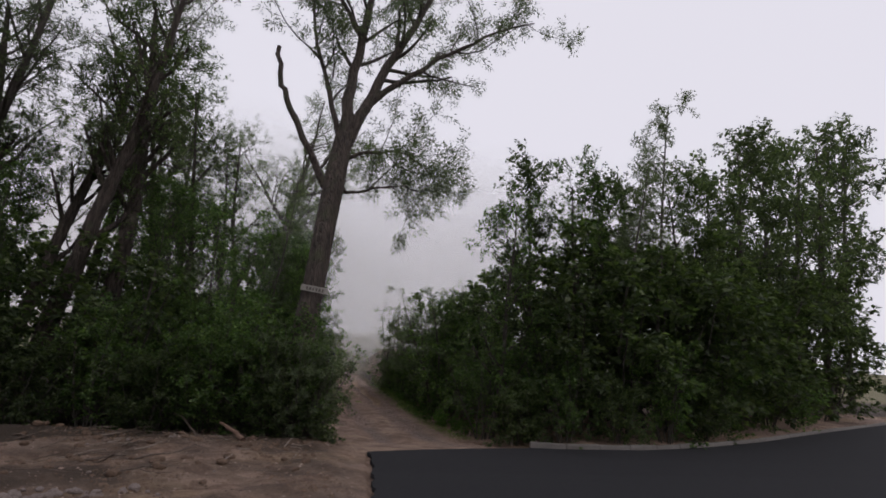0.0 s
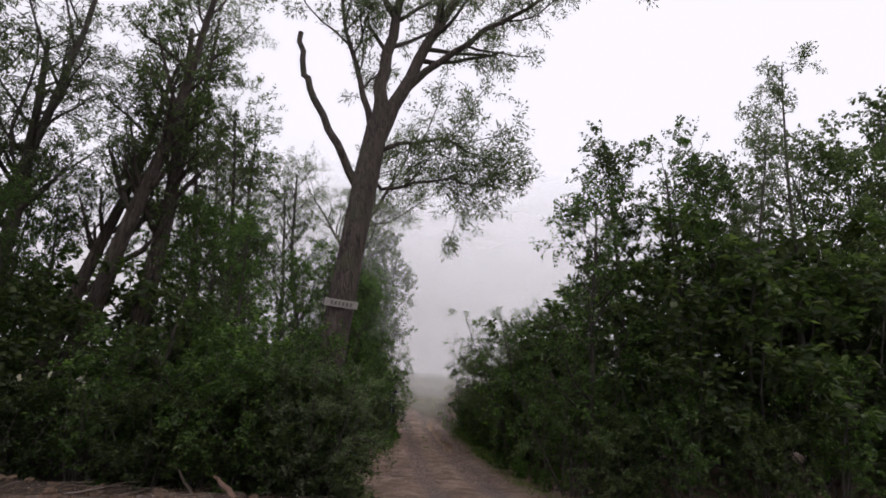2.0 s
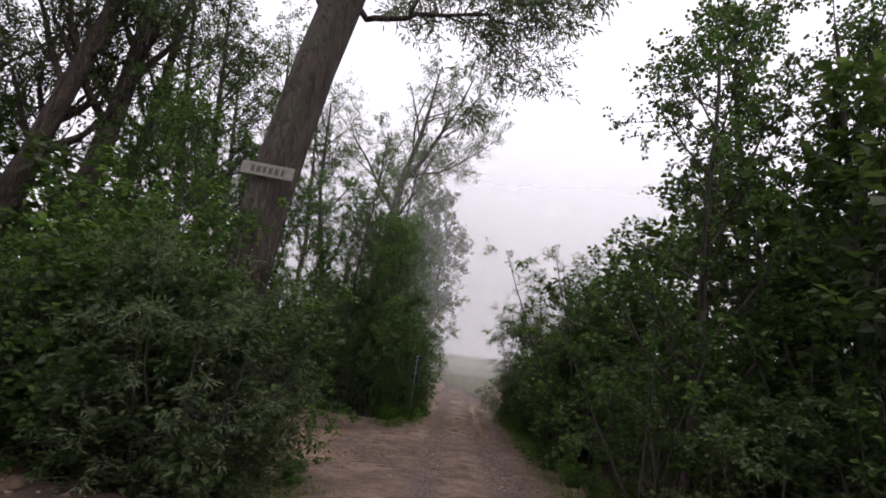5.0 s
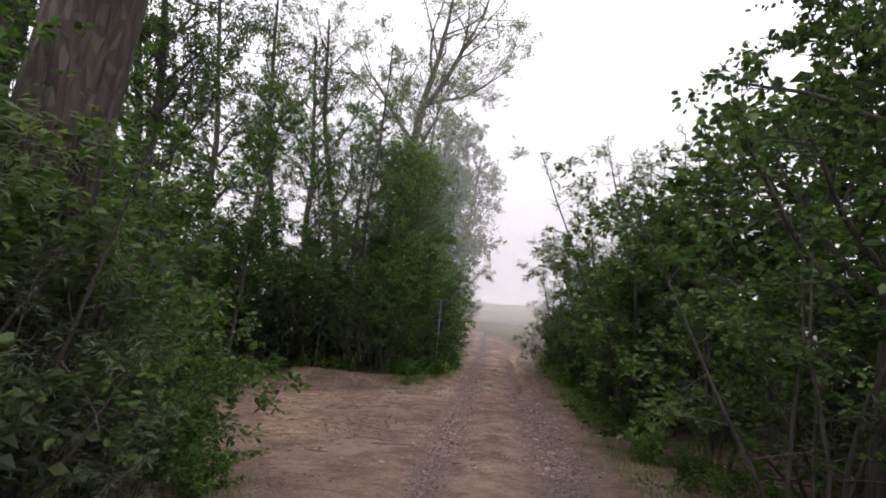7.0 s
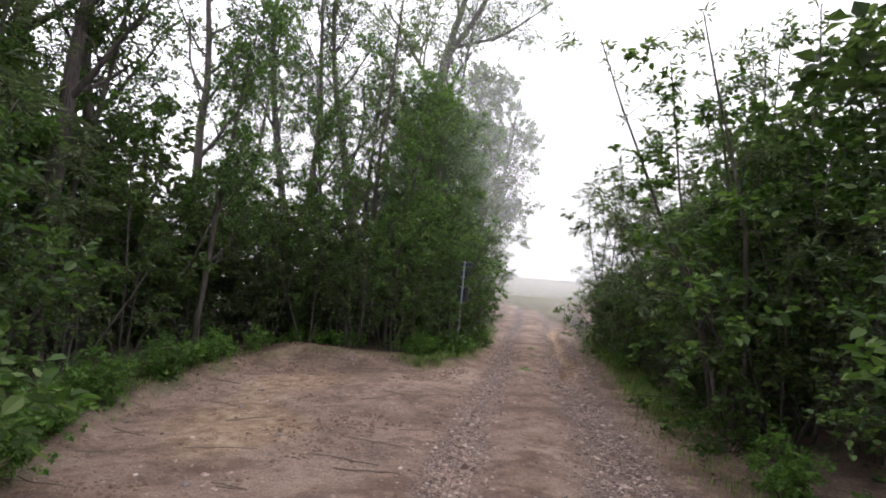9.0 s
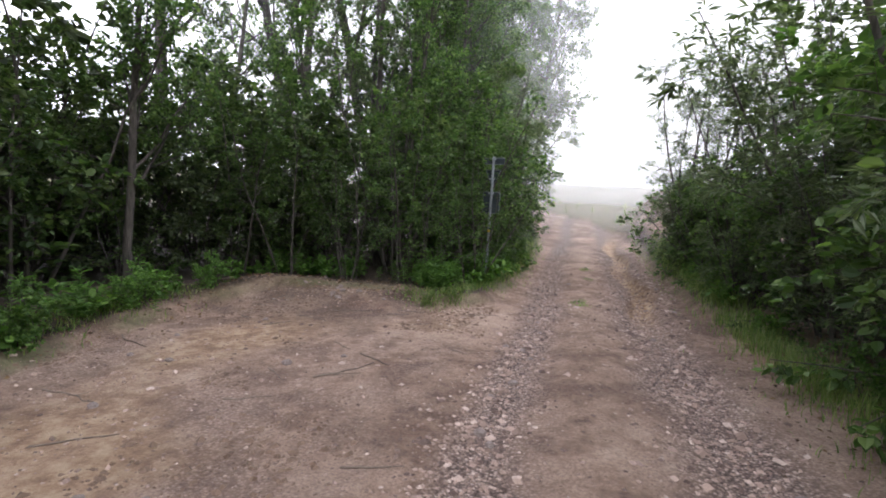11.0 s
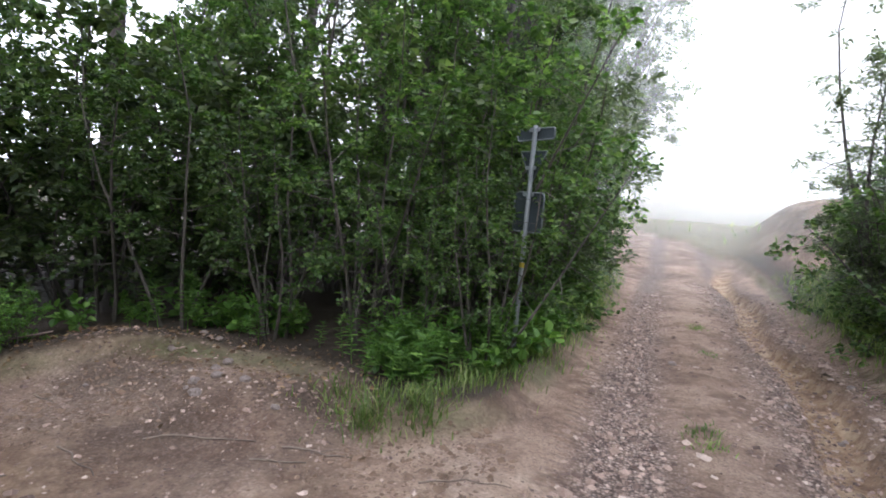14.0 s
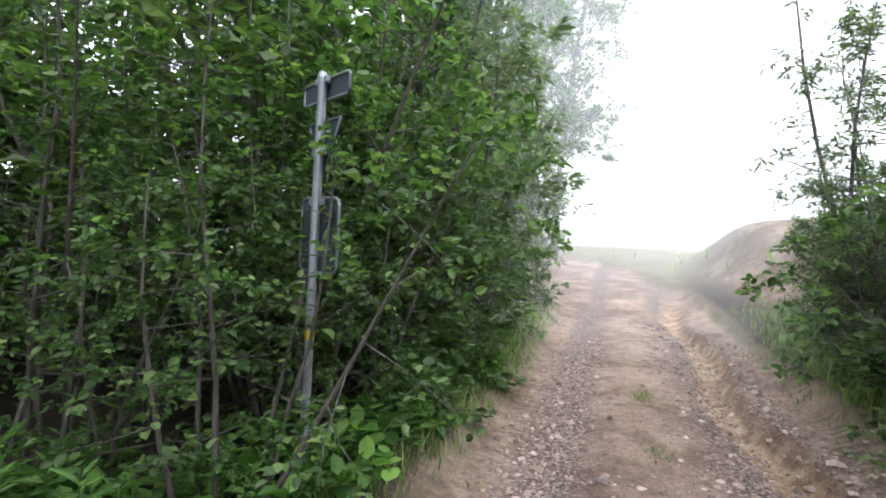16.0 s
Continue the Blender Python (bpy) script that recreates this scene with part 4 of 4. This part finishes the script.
# ---- the sign post ----
def sign_post():
    x, y = -1.42, 16.8
    z = float(hz(x, y))
    ob = empty("sign_post", pose(x, y, z, 0, 1.0, 0), "grey steel post with sign plates seen from behind among leaves", "sign post")
    bm = bmesh.new()
    bmesh.ops.create_cone(bm, segments=20, radius1=0.022, radius2=0.022, depth=2.35, cap_ends=True)
    bmesh.ops.translate(bm, verts=bm.verts, vec=(0, 0, 0.93))
    part("post", bm_mesh("post", bm, STEEL), ob)
    bm = bmesh.new()
    bmesh.ops.create_cone(bm, segments=20, radius1=0.025, radius2=0.02, depth=0.03, cap_ends=True)
    o = part("cap", bm_mesh("cap", bm, STEEL), ob)
    o.location = (0, 0, 2.12)
    bm = bmesh.new()
    bmesh.ops.create_cone(bm, segments=20, radius1=0.0232, radius2=0.0232, depth=0.045, cap_ends=False)
    o = part("tape", bm_mesh("tape", bm, TAPE), ob, "faded yellow tape band")
    o.location = (0, 0, 0.88)

    def plate(name, outline, z0, turn, label):
        bm = bmesh.new()
        vs = [bm.verts.new((px, 0.0, pz)) for px, pz in outline]
        fc = bm.faces.new(vs)
        r = bmesh.ops.extrude_face_region(bm, geom=[fc])
        bmesh.ops.translate(bm, verts=[e for e in r["geom"] if isinstance(e, bmesh.types.BMVert)], vec=(0, 0.012, 0))
        bmesh.ops.recalc_face_normals(bm, faces=bm.faces)
        o = part(name, bm_mesh(name, bm, SIGN_BACK), ob, label)
        o.matrix_local = pose(0, 0.036, z0, 0, 0, turn)
        pts = [(px, 0.0, pz) for px, pz in outline] + [(*outline[0][:1], 0.0, outline[0][1])]
        v, f = tubes([(np.array(pts), np.full(len(pts), 0.008))], 6)
        part("rim", fast_mesh("rim", v, f, 4, RIM, True), o, "folded metal rim")
        bm = box_bm(0.12, 0.03, 0.035, 0.005, -0.0175)
        c = part("clamp", bm_mesh("clamp", bm, STEEL), o)
        c.location = (0, -0.02, (outline[0][1] + outline[2][1]) / 2)

    def rounded(w, h, r=0.04):
        return [(sx * (w / 2 - r) + r * math.cos(a), sz * (h / 2 - r) + r * math.sin(a)) for sx, sz, a0 in ((1, 1, 0), (-1, 1, 90), (-1, -1, 180), (1, -1, 270)) for a in (radians(a0), radians(a0 + 45), radians(a0 + 90))]
    plate("lower_plate", rounded(0.36, 0.36), 1.36, -30, "grey back of a rectangular sign plate")
    plate("triangle_plate", [(-0.17, 0.15), (0.17, 0.15), (0.0, -0.15)], 1.76, -34, "grey back of a triangular sign plate")
    plate("upper_plate", rounded(0.46, 0.10, 0.02), 2.06, -32, "narrow grey plate at the top of the post")


sign_post()


# ---- stones, sticks, grass and herbs ----
CHIP_V = np.array([(math.cos(a), math.sin(a), 0.25 * (-1) ** k) for k, a in enumerate((0, 1.1, 2.3, 3.3, 4.4, 5.4))] + [(0.1, 0, 0.9)])
CHIP_F = np.array([(k, (k + 1) % 6, 6) for k in range(6)])


def pebbles(name, seed, x, y, size, label, mat):
    """Many small angular stones pressed into the ground: one mesh."""
    rng = np.random.default_rng(seed)
    n = len(x)
    s = size[:, None] * rng.uniform(0.55, 1.25, (n, 3)) * [1, 1, 0.62]
    v = CHIP_V[None] * (1 + rng.normal(0, 0.16, (n, 7)))[..., None] * s[:, None]
    a = rng.uniform(0, 6.28, n)
    c, sn = np.cos(a)[:, None], np.sin(a)[:, None]
    vx, vy = v[..., 0] * c - v[..., 1] * sn, v[..., 0] * sn + v[..., 1] * c
    z = hz(x, y) + s[:, 2] * 0.15
    v = np.stack([vx + x[:, None], vy + y[:, None], v[..., 2] + z[:, None]], -1)
    f = CHIP_F[None] + (np.arange(n) * 7)[:, None, None]
    tagged(new(name, fast_mesh(name, v, f, 3, mat)), label, "gravel", kind="stuff")


def pebble_material():
    m, n, l, b = material("pebble", 0.85)
    geo = n.new("ShaderNodeNewGeometry")
    tc = n.new("ShaderNodeTexCoord")
    r = ramp(n, [(0.0, (0.085, 0.055, 0.045)), (0.4, (0.21, 0.148, 0.12)), (0.85, (0.35, 0.255, 0.21)), (1.0, (0.48, 0.385, 0.33))])
    l.new(geo.outputs["Random Per Island"], r.inputs[0])
    a = noise_tex(n, l, 60, 4, 0.6, tc.outputs["Object"])
    g = ramp(n, [(0.3, (0.7, 0.68, 0.66)), (0.7, (1.15, 1.12, 1.1))])
    l.new(a.outputs[0], g.inputs[0])
    l.new(blend(n, l, 0.8, r.outputs[0], g.outputs[0], "MULTIPLY"), b.inputs["Base Color"])
    return m


PEBBLE = pebble_material()
rng = np.random.default_rng(90)


def scatter_band(n, centre, width, y0, y1, power=1.0):
    y = y0 + (y1 - y0) * rng.uniform(0, 1, n) ** power
    return centre(y) + rng.normal(0, width, n), y


x1, y1 = scatter_band(8000, lambda y: -0.42 + 0.06 * np.sin(y * 0.9), 0.17, 9, 23, 1.2)
x2, y2 = scatter_band(11000, lambda y: 1.15 - 0.2 * smooth01(y, 13, 16) + 0.06 * np.sin(y * 0.7), 0.26, 8.5, 25, 1.2)
x3, y3 = scatter_band(1300, lambda y: 0.35 + 0 * y, 0.6, 8, 22, 1.2)
x4, y4 = rng.uniform(-5.0, -0.6, 6000), rng.uniform(7.5, 15.2, 6000)
x5, y5 = rng.uniform(-4.8, -2.0, 1500), 15.15 + rng.normal(0, 0.35, 1500)
x6, y6 = scatter_band(2500, lambda y: 1.5 - 0.1 * np.sin(y * 1.3), 0.12, 15, 25)
x7, y7 = rng.uniform(-8.2, -2.0, 2500), rng.uniform(-3, 4.6, 2500)
px, py = np.concatenate([x1, x2, x3, x4, x5, x6, x7]), np.concatenate([y1, y2, y3, y4, y5, y6, y7])
ps = np.clip(rng.lognormal(math.log(0.0115), 0.55, len(px)), 0.004, 0.05)
ps[len(x1) + len(x2) + len(x3):len(x1) + len(x2) + len(x3) + len(x4) + len(x5)] *= 0.72
pebbles("gravel", 91, px, py, ps, "loose pinkish-grey gravel strewn along the wheel tracks", PEBBLE)


def stone(seed):
    r = np.random.default_rng(seed)
    bm = bmesh.new()
    bmesh.ops.create_icosphere(bm, subdivisions=2, radius=1.0)
    for v in bm.verts:
        v.co *= 1 + 0.22 * noise.noise(v.co * 1.3 + Vector((seed * 3.7, 0, 0))) + r.normal(0, 0.03)
        v.co.z *= 0.6
    return bm_mesh("stone", bm, STONE)


STONES = [stone(k) for k in range(4)]
for k in range(70):
    zone = k % 5
    if zone == 0:
        x, y = rng.uniform(-4.8, -2.4), 15.1 + rng.normal(0, 0.3)
    elif zone == 1:
        x, y = 1.3 + rng.normal(0, 0.25), rng.uniform(10, 23)
    elif zone == 2:
        x, y = -0.4 + rng.normal(0, 0.2), rng.uniform(9, 20)
    elif zone == 3:
        x, y = rng.uniform(-4.6, -0.8), rng.uniform(8, 14.8)
    else:
        x, y = rng.uniform(-7.5, -2.3), rng.uniform(-1, 4.4)
    s = rng.uniform(0.02, 0.05)
    ob = new("stone", STONES[k % 4])
    ob.matrix_world = pose(x, y, float(hz(x, y)) + s * 0.2, rng.uniform(-15, 15), rng.uniform(-15, 15), rng.uniform(0, 360)) @ Matrix.Scale(s, 4)
    tagged(ob, "pale angular stone half sunk in the earth", "stone", "loose stones")


CLOD = plain("earth_clod", (0.07, 0.045, 0.03), (0.22, 0.145, 0.10), 0.95, 18.0, 0.02)
CLODS = []
for k in range(3):
    me = stone(20 + k)
    me.materials[0] = CLOD
    CLODS.append(me)
for k in range(75):
    x, y = rng.uniform(-8.4, -2.4), rng.uniform(-1.5, 4.6)
    s = rng.uniform(0.03, 0.12)
    ob = new("earth_clod", CLODS[k % 3])
    ob.matrix_world = pose(x, y, float(hz(x, y)) + s * 0.2, rng.uniform(-20, 20), rng.uniform(-20, 20), rng.uniform(0, 360)) @ Matrix.Scale(s, 4)
    tagged(ob, "rough brown clod of earth on the bank", "clod", "earth clods")


# crumbs of darker soil in patches over the clearing and along the bank
cx, cy = rng.uniform(-5.2, -0.9, 16000), rng.uniform(7.0, 15.6, 16000)
keep = (clearing(cx, cy) > 0.5) & (wobble(cx, cy, 2.1, 81) + 0.5 * wobble(cx, cy, 6.5, 82) + 0.35 * np.exp(-((cy - 15.0) / 0.7) ** 2) + rng.normal(0, 0.12, 16000) > 0.28)
pebbles("soil_crumbs", 92, cx[keep], cy[keep], np.clip(rng.lognormal(math.log(0.013), 0.5, keep.sum()), 0.005, 0.04), "dark crumbs of soil strewn over the clearing", CLOD)
cx, cy = rng.uniform(-8.4, -2.2, 6000), rng.uniform(-4, 4.6, 6000)
keep = wobble(cx, cy, 1.8, 83) + rng.normal(0, 0.2, 6000) > 0.1
pebbles("soil_crumbs", 93, cx[keep], cy[keep], np.clip(rng.lognormal(math.log(0.02), 0.5, keep.sum()), 0.008, 0.06), "dark crumbs of soil on the rough shoulder", CLOD)
for k in range(46):
    x, y = -5.7 + rng.normal(0, 0.55), -2.3 + rng.normal(0, 0.3)
    s = rng.uniform(0.03, 0.075)
    ob = new("stone", STONES[k % 4])
    ob.matrix_world = pose(x, y, float(hz(x, y)) + s * 0.35, rng.uniform(-25, 25), rng.uniform(-25, 25), rng.uniform(0, 360)) @ Matrix.Scale(s, 4)
    tagged(ob, "pale stone in a heap of rubble beside the asphalt", "stone", "rubble heap")


def stick(x, y, length, turn, thick, mat, label, group, branchy=True, rise=0.0):
    r = np.random.default_rng(int(abs(x * 131 + y * 717) * 10))
    n = 7
    t = np.linspace(-0.5, 0.5, n) * length
    bend = r.normal(0, length * 0.03, n).cumsum()
    a = radians(turn)
    wx, wy = x + t * math.cos(a) - bend * math.sin(a), y + t * math.sin(a) + bend * math.cos(a)
    z = hz(wx, wy) + thick * 0.7 + np.linspace(0, rise, n)
    pts = np.stack([wx - x, wy - y, z], 1)
    lines = [(pts, np.linspace(thick, thick * 0.45, n))]
    ob = empty("stick", pose(x, y, 0), label, "stick", group)
    v, f = tubes(lines, 6)
    part("stem", fast_mesh("stem", v, f, 4, mat, True), ob)
    if branchy:
        p, d, rr = along_line(lines[0], r.uniform(0.4, 0.7))
        side = unit(np.array([-d[1], d[0], 0.25]) * r.choice([-1, 1]) + d)
        v, f = tubes([(np.array([p, p + side * length * 0.16, p + side * length * 0.3 + [0, 0, -0.01]]), np.array([rr * 0.6, rr * 0.45, rr * 0.2]))], 5)
        part("side_twig", fast_mesh("side_twig", v, f, 4, mat, True), ob)


for k in range(34):
    x, y = rng.uniform(-4.6, -0.9), rng.uniform(8.0, 15.0)
    stick(x, y, rng.uniform(0.18, 0.75), rng.uniform(-50, 50), rng.uniform(0.004, 0.010), DEADWOOD, "thin dark fallen twig on the bare earth", "fallen twigs", k % 2 == 0)
for k in range(40):
    x, y = rng.uniform(-8.3, -4.6), rng.uniform(-1.5, 4.2)
    stick(x, y, rng.uniform(0.4, 1.2), rng.uniform(-60, 60), rng.uniform(0.006, 0.018), DEADWOOD, "broken branch lying in a heap of debris", "brush debris", True, rng.uniform(0, 0.2))
for k in range(16):
    x, y = rng.uniform(-5.4, -2.6), rng.uniform(1.5, 4.0)
    stick(x, y, rng.uniform(0.3, 0.9), rng.uniform(-80, 80), rng.uniform(0.005, 0.014), DEADWOOD, "broken branch lying in a heap of debris", "brush debris", True, rng.uniform(0, 0.15))
for k in range(30):
    x, y = rng.uniform(-6.8, -2.7), rng.uniform(0.2, 3.7)
    stick(x, y, rng.uniform(0.2, 0.8), rng.uniform(-70, 70), rng.uniform(0.006, 0.02), PALEWOOD, "bleached broken branch lying on the bank", "brush debris", k % 3 > 0, rng.uniform(0, 0.12))
stick(-4.3, 2.9, 0.95, 125, 0.06, REDWOOD, "short split reddish log lying on the bank", "logs", False, 0.25)
stick(-5.4, 4.1, 0.9, 140, 0.035, DEADWOOD, "pale dead branch sticking out of the bank", "logs", True, 0.45)
stick(-5.9, 14.2, 2.2, 38, 0.02, DEADWOOD, "long dead branch along the edge of the clearing", "logs", True, 0.05)


def blades(name, seed, x, y, height, lean, label, mat=GRASS, wide=0.0042):
    """Curved grass blades, three pieces each: one mesh."""
    r = np.random.default_rng(seed)
    n = len(x)
    a = r.uniform(0, 6.28, n)
    d = np.stack([np.cos(a), np.sin(a), np.zeros(n)], 1)
    s = np.stack([-np.sin(a), np.cos(a), np.zeros(n)], 1)
    h = height * r.uniform(0.5, 1.3, n)
    base = np.stack([x, y, hz(x, y) - 0.01], 1)
    ln = (lean * r.uniform(0.2, 1.4, n))[:, None]
    w = wide * r.uniform(0.6, 1.5, n)[:, None]
    up = np.array([0, 0, 1.0])
    rows = []
    for t, k in ((0, 1.0), (0.4, 0.9), (0.75, 0.55)):
        c = base + up * (h * t * (1 - 0.25 * t))[:, None] + d * ln * h[:, None] * t * t
        rows += [c - s * w * k, c + s * w * k]
    rows.append(base + up * (h * 0.78)[:, None] + d * ln * h[:, None])
    v = np.stack(rows, 1)
    f = np.array([[0, 1, 3], [0, 3, 2], [2, 3, 5], [2, 5, 4], [4, 5, 6]])[None] + (np.arange(n) * 7)[:, None, None]
    tagged(new(name, fast_mesh(name, v, f, 3, mat)), label, "grass", kind="stuff")


def strip(n, line, width):
    """Points scattered along a polyline of the plan."""
    p = np.array(line, float)
    run = np.concatenate([[0], np.cumsum(np.hypot(*np.diff(p, axis=0).T))])
    s = rng.uniform(0, run[-1], n)
    clump = 0.12 * np.sin(s * 7.3) + 0.08 * np.sin(s * 17.1)
    return np.interp(s, run, p[:, 0]) + rng.normal(0, width, n) + clump, np.interp(s, run, p[:, 1]) + rng.normal(0, width, n)


gx, gy = zip(strip(3000, [(-3.65, 7.2), (-4.4, 8.6), (-5.05, 10.4), (-5.35, 12.4), (-5.5, 14.6)], 0.20),
             strip(4200, [(-2.0, 15.4), (-1.5, 15.9), (-1.3, 17.2), (-1.2, 19.5), (-1.25, 22), (-1.5, 26)], 0.14),
             strip(4200, [(2.3, 6.0), (2.25, 9), (2.2, 13), (2.15, 17), (2.1, 21), (2.5, 26)], 0.20),
             strip(260, [(-2.3, 15.15), (-1.7, 15.3)], 0.18), strip(900, [(-3.0, 4.6), (-2.1, 5.6), (-2.6, 6.8)], 0.3))
blades("grass", 95, np.concatenate(gx), np.concatenate(gy), np.full(sum(len(k) for k in gx), 0.115), np.full(sum(len(k) for k in gx), 0.55), "green tufted grass along the verges of the track")
vx, vy = strip(7000, [(2.4, 12.5), (2.3, 15), (2.25, 19), (2.4, 22), (2.9, 25)], 0.2)
keep = track(vx, vy) < 0.35
blades("verge_grass", 97, vx[keep], vy[keep], np.full(keep.sum(), 0.24), np.full(keep.sum(), 0.5), "long lush green grass at the foot of the hedge")
vx, vy = strip(2400, [(-1.75, 15.9), (-1.4, 16.6), (-1.3, 18.0), (-1.3, 20), (-1.4, 23)], 0.13)
keep = track(vx, vy) < 0.5
blades("verge_grass", 98, vx[keep], vy[keep], np.full(keep.sum(), 0.2), np.full(keep.sum(), 0.6), "long lush green grass under the bushes")
fx, fy = rng.uniform(-40, 40, 2000), rng.uniform(27, 65, 2000)
keep = (track(fx, fy) < 0.5) & (mound(fx, fy) < 0.9)
blades("field_grass", 96, fx[keep], fy[keep], np.full(keep.sum(), 0.35), np.full(keep.sum(), 0.6), "rough pale grass of the misty field", GRASS, 0.03)
for cx, cy, n, h in ((0.15, 16.2, 90, 0.06), (0.18, 15.95, 60, 0.07), (0.35, 18.6, 70, 0.05), (0.3, 20.0, 90, 0.06), (-1.95, 15.1, 110, 0.2), (-1.6, 15.3, 90, 0.22), (-2.3, 15.25, 60, 0.14)):
    blades("grass_tuft", int(cx * 100 + cy * 1000) + 5000, cx + rng.normal(0, 0.07, n), cy + rng.normal(0, 0.08, n), np.full(n, h), np.full(n, 0.9), "small tuft of grass growing in the bare track")


def herb(seed, height):
    r = np.random.default_rng(seed)
    ob = empty("tall_herb", Matrix.Identity(4), "bright green leafy herb with narrow leaves up its stem", "herb", "verge herbs")
    stem = limb(r, (0, 0, -0.02), (0.1, 0.05, 1), height, 0.005, 5, 0.05, 0.05, 0.4)
    v, f = tubes([stem], 5)
    part("stem", fast_mesh("stem", v, f, 4, LEAF_FRESH, True), ob)
    at, way = [], []
    for k in range(34):
        p, d, _ = along_line(stem, 0.2 + 0.8 * k / 34)
        a = k * 2.4
        at.append(p)
        way.append((math.cos(a), math.sin(a), 0.55 if k > 26 else 0.25))
    part("foliage", leaves_mesh("foliage", r, np.array(at), np.array(way), 0.13, 0.22, LEAF_FRESH, True, 0.8), ob)
    return ob


def bramble(seed):
    r = np.random.default_rng(seed)
    ob = empty("broadleaf_herb", Matrix.Identity(4), "low broad-leaved weed with bright green leaves", "herb", "verge herbs")
    stems = [limb(r, (0, 0, 0), (r.normal(0, 0.6), r.normal(0, 0.6), 1), 0.4, 0.004, 4, 0.12, -0.08, 0.5) for _ in range(7)]
    for k in stems:
        v, f = tubes([k], 4)
        part("stem", fast_mesh("stem", v, f, 4, LEAF_FRESH, True), ob)
    at, way = leaf_points(r, stems, 11, 0.03)
    part("foliage", leaves_mesh("foliage", r, at, way, 0.11, 0.75, LEAF_FRESH, True, 0.8), ob)
    return ob


HERBS = [herb(301, 0.62), herb(302, 0.48), bramble(303)]
herb_spots = []
for n, line, w in ((80, [(-3.3, 7.0), (-4.2, 8.9), (-4.9, 10.6), (-5.3, 12.6), (-5.5, 14.8)], 0.32), (60, [(-2.6, 16.0), (-1.9, 15.9), (-1.55, 16.5), (-1.45, 18), (-1.4, 21)], 0.2),
                   (80, [(2.35, 6.5), (2.4, 9), (2.35, 12), (2.3, 16), (2.3, 21)], 0.18), (24, [(-2.6, 16.1), (-1.7, 15.8)], 0.2), (14, [(-3.2, 4.2), (-2.2, 5.4), (-2.7, 6.8)], 0.3), (36, [(-5.6, 16.0), (-4.4, 16.2), (-2.6, 16.4)], 0.2)):
    hx, hy = strip(n, line, w)
    herb_spots += [(float(a), float(b), rng.uniform(0.6, 1.15), int(rng.integers(0, 3))) for a, b in zip(hx, hy) if track(a, b) < 0.4 and clearing(a, b) < 0.6]
spread_copies(HERBS, herb_spots, 305, (0.9, 0.9, 0.9))

# fallen leaves under the bushes and on the bank
lx, ly = zip(strip(1900, [(-5.2, 8.0), (-5.4, 12), (-5.2, 14.9), (-4.4, 15.5), (-2.2, 15.6)], 0.35), strip(900, [(-8, 3.2), (-4, 4.0), (-2.2, 4.4)], 0.6), strip(700, [(2.3, 5), (2.3, 15)], 0.3))
lx, ly = np.concatenate(lx), np.concatenate(ly)
la = rng.normal(0, 1, (len(lx), 3)) * [1, 1, 0.15]
tagged(new("leaf_litter", leaves_mesh("leaf_litter", rng, np.stack([lx, ly, hz(lx, ly) + 0.012], 1), la, 0.048, 0.6, DEAD, False, 0.6)), "brown fallen leaves scattered under the bushes", "leaf litter", kind="stuff")
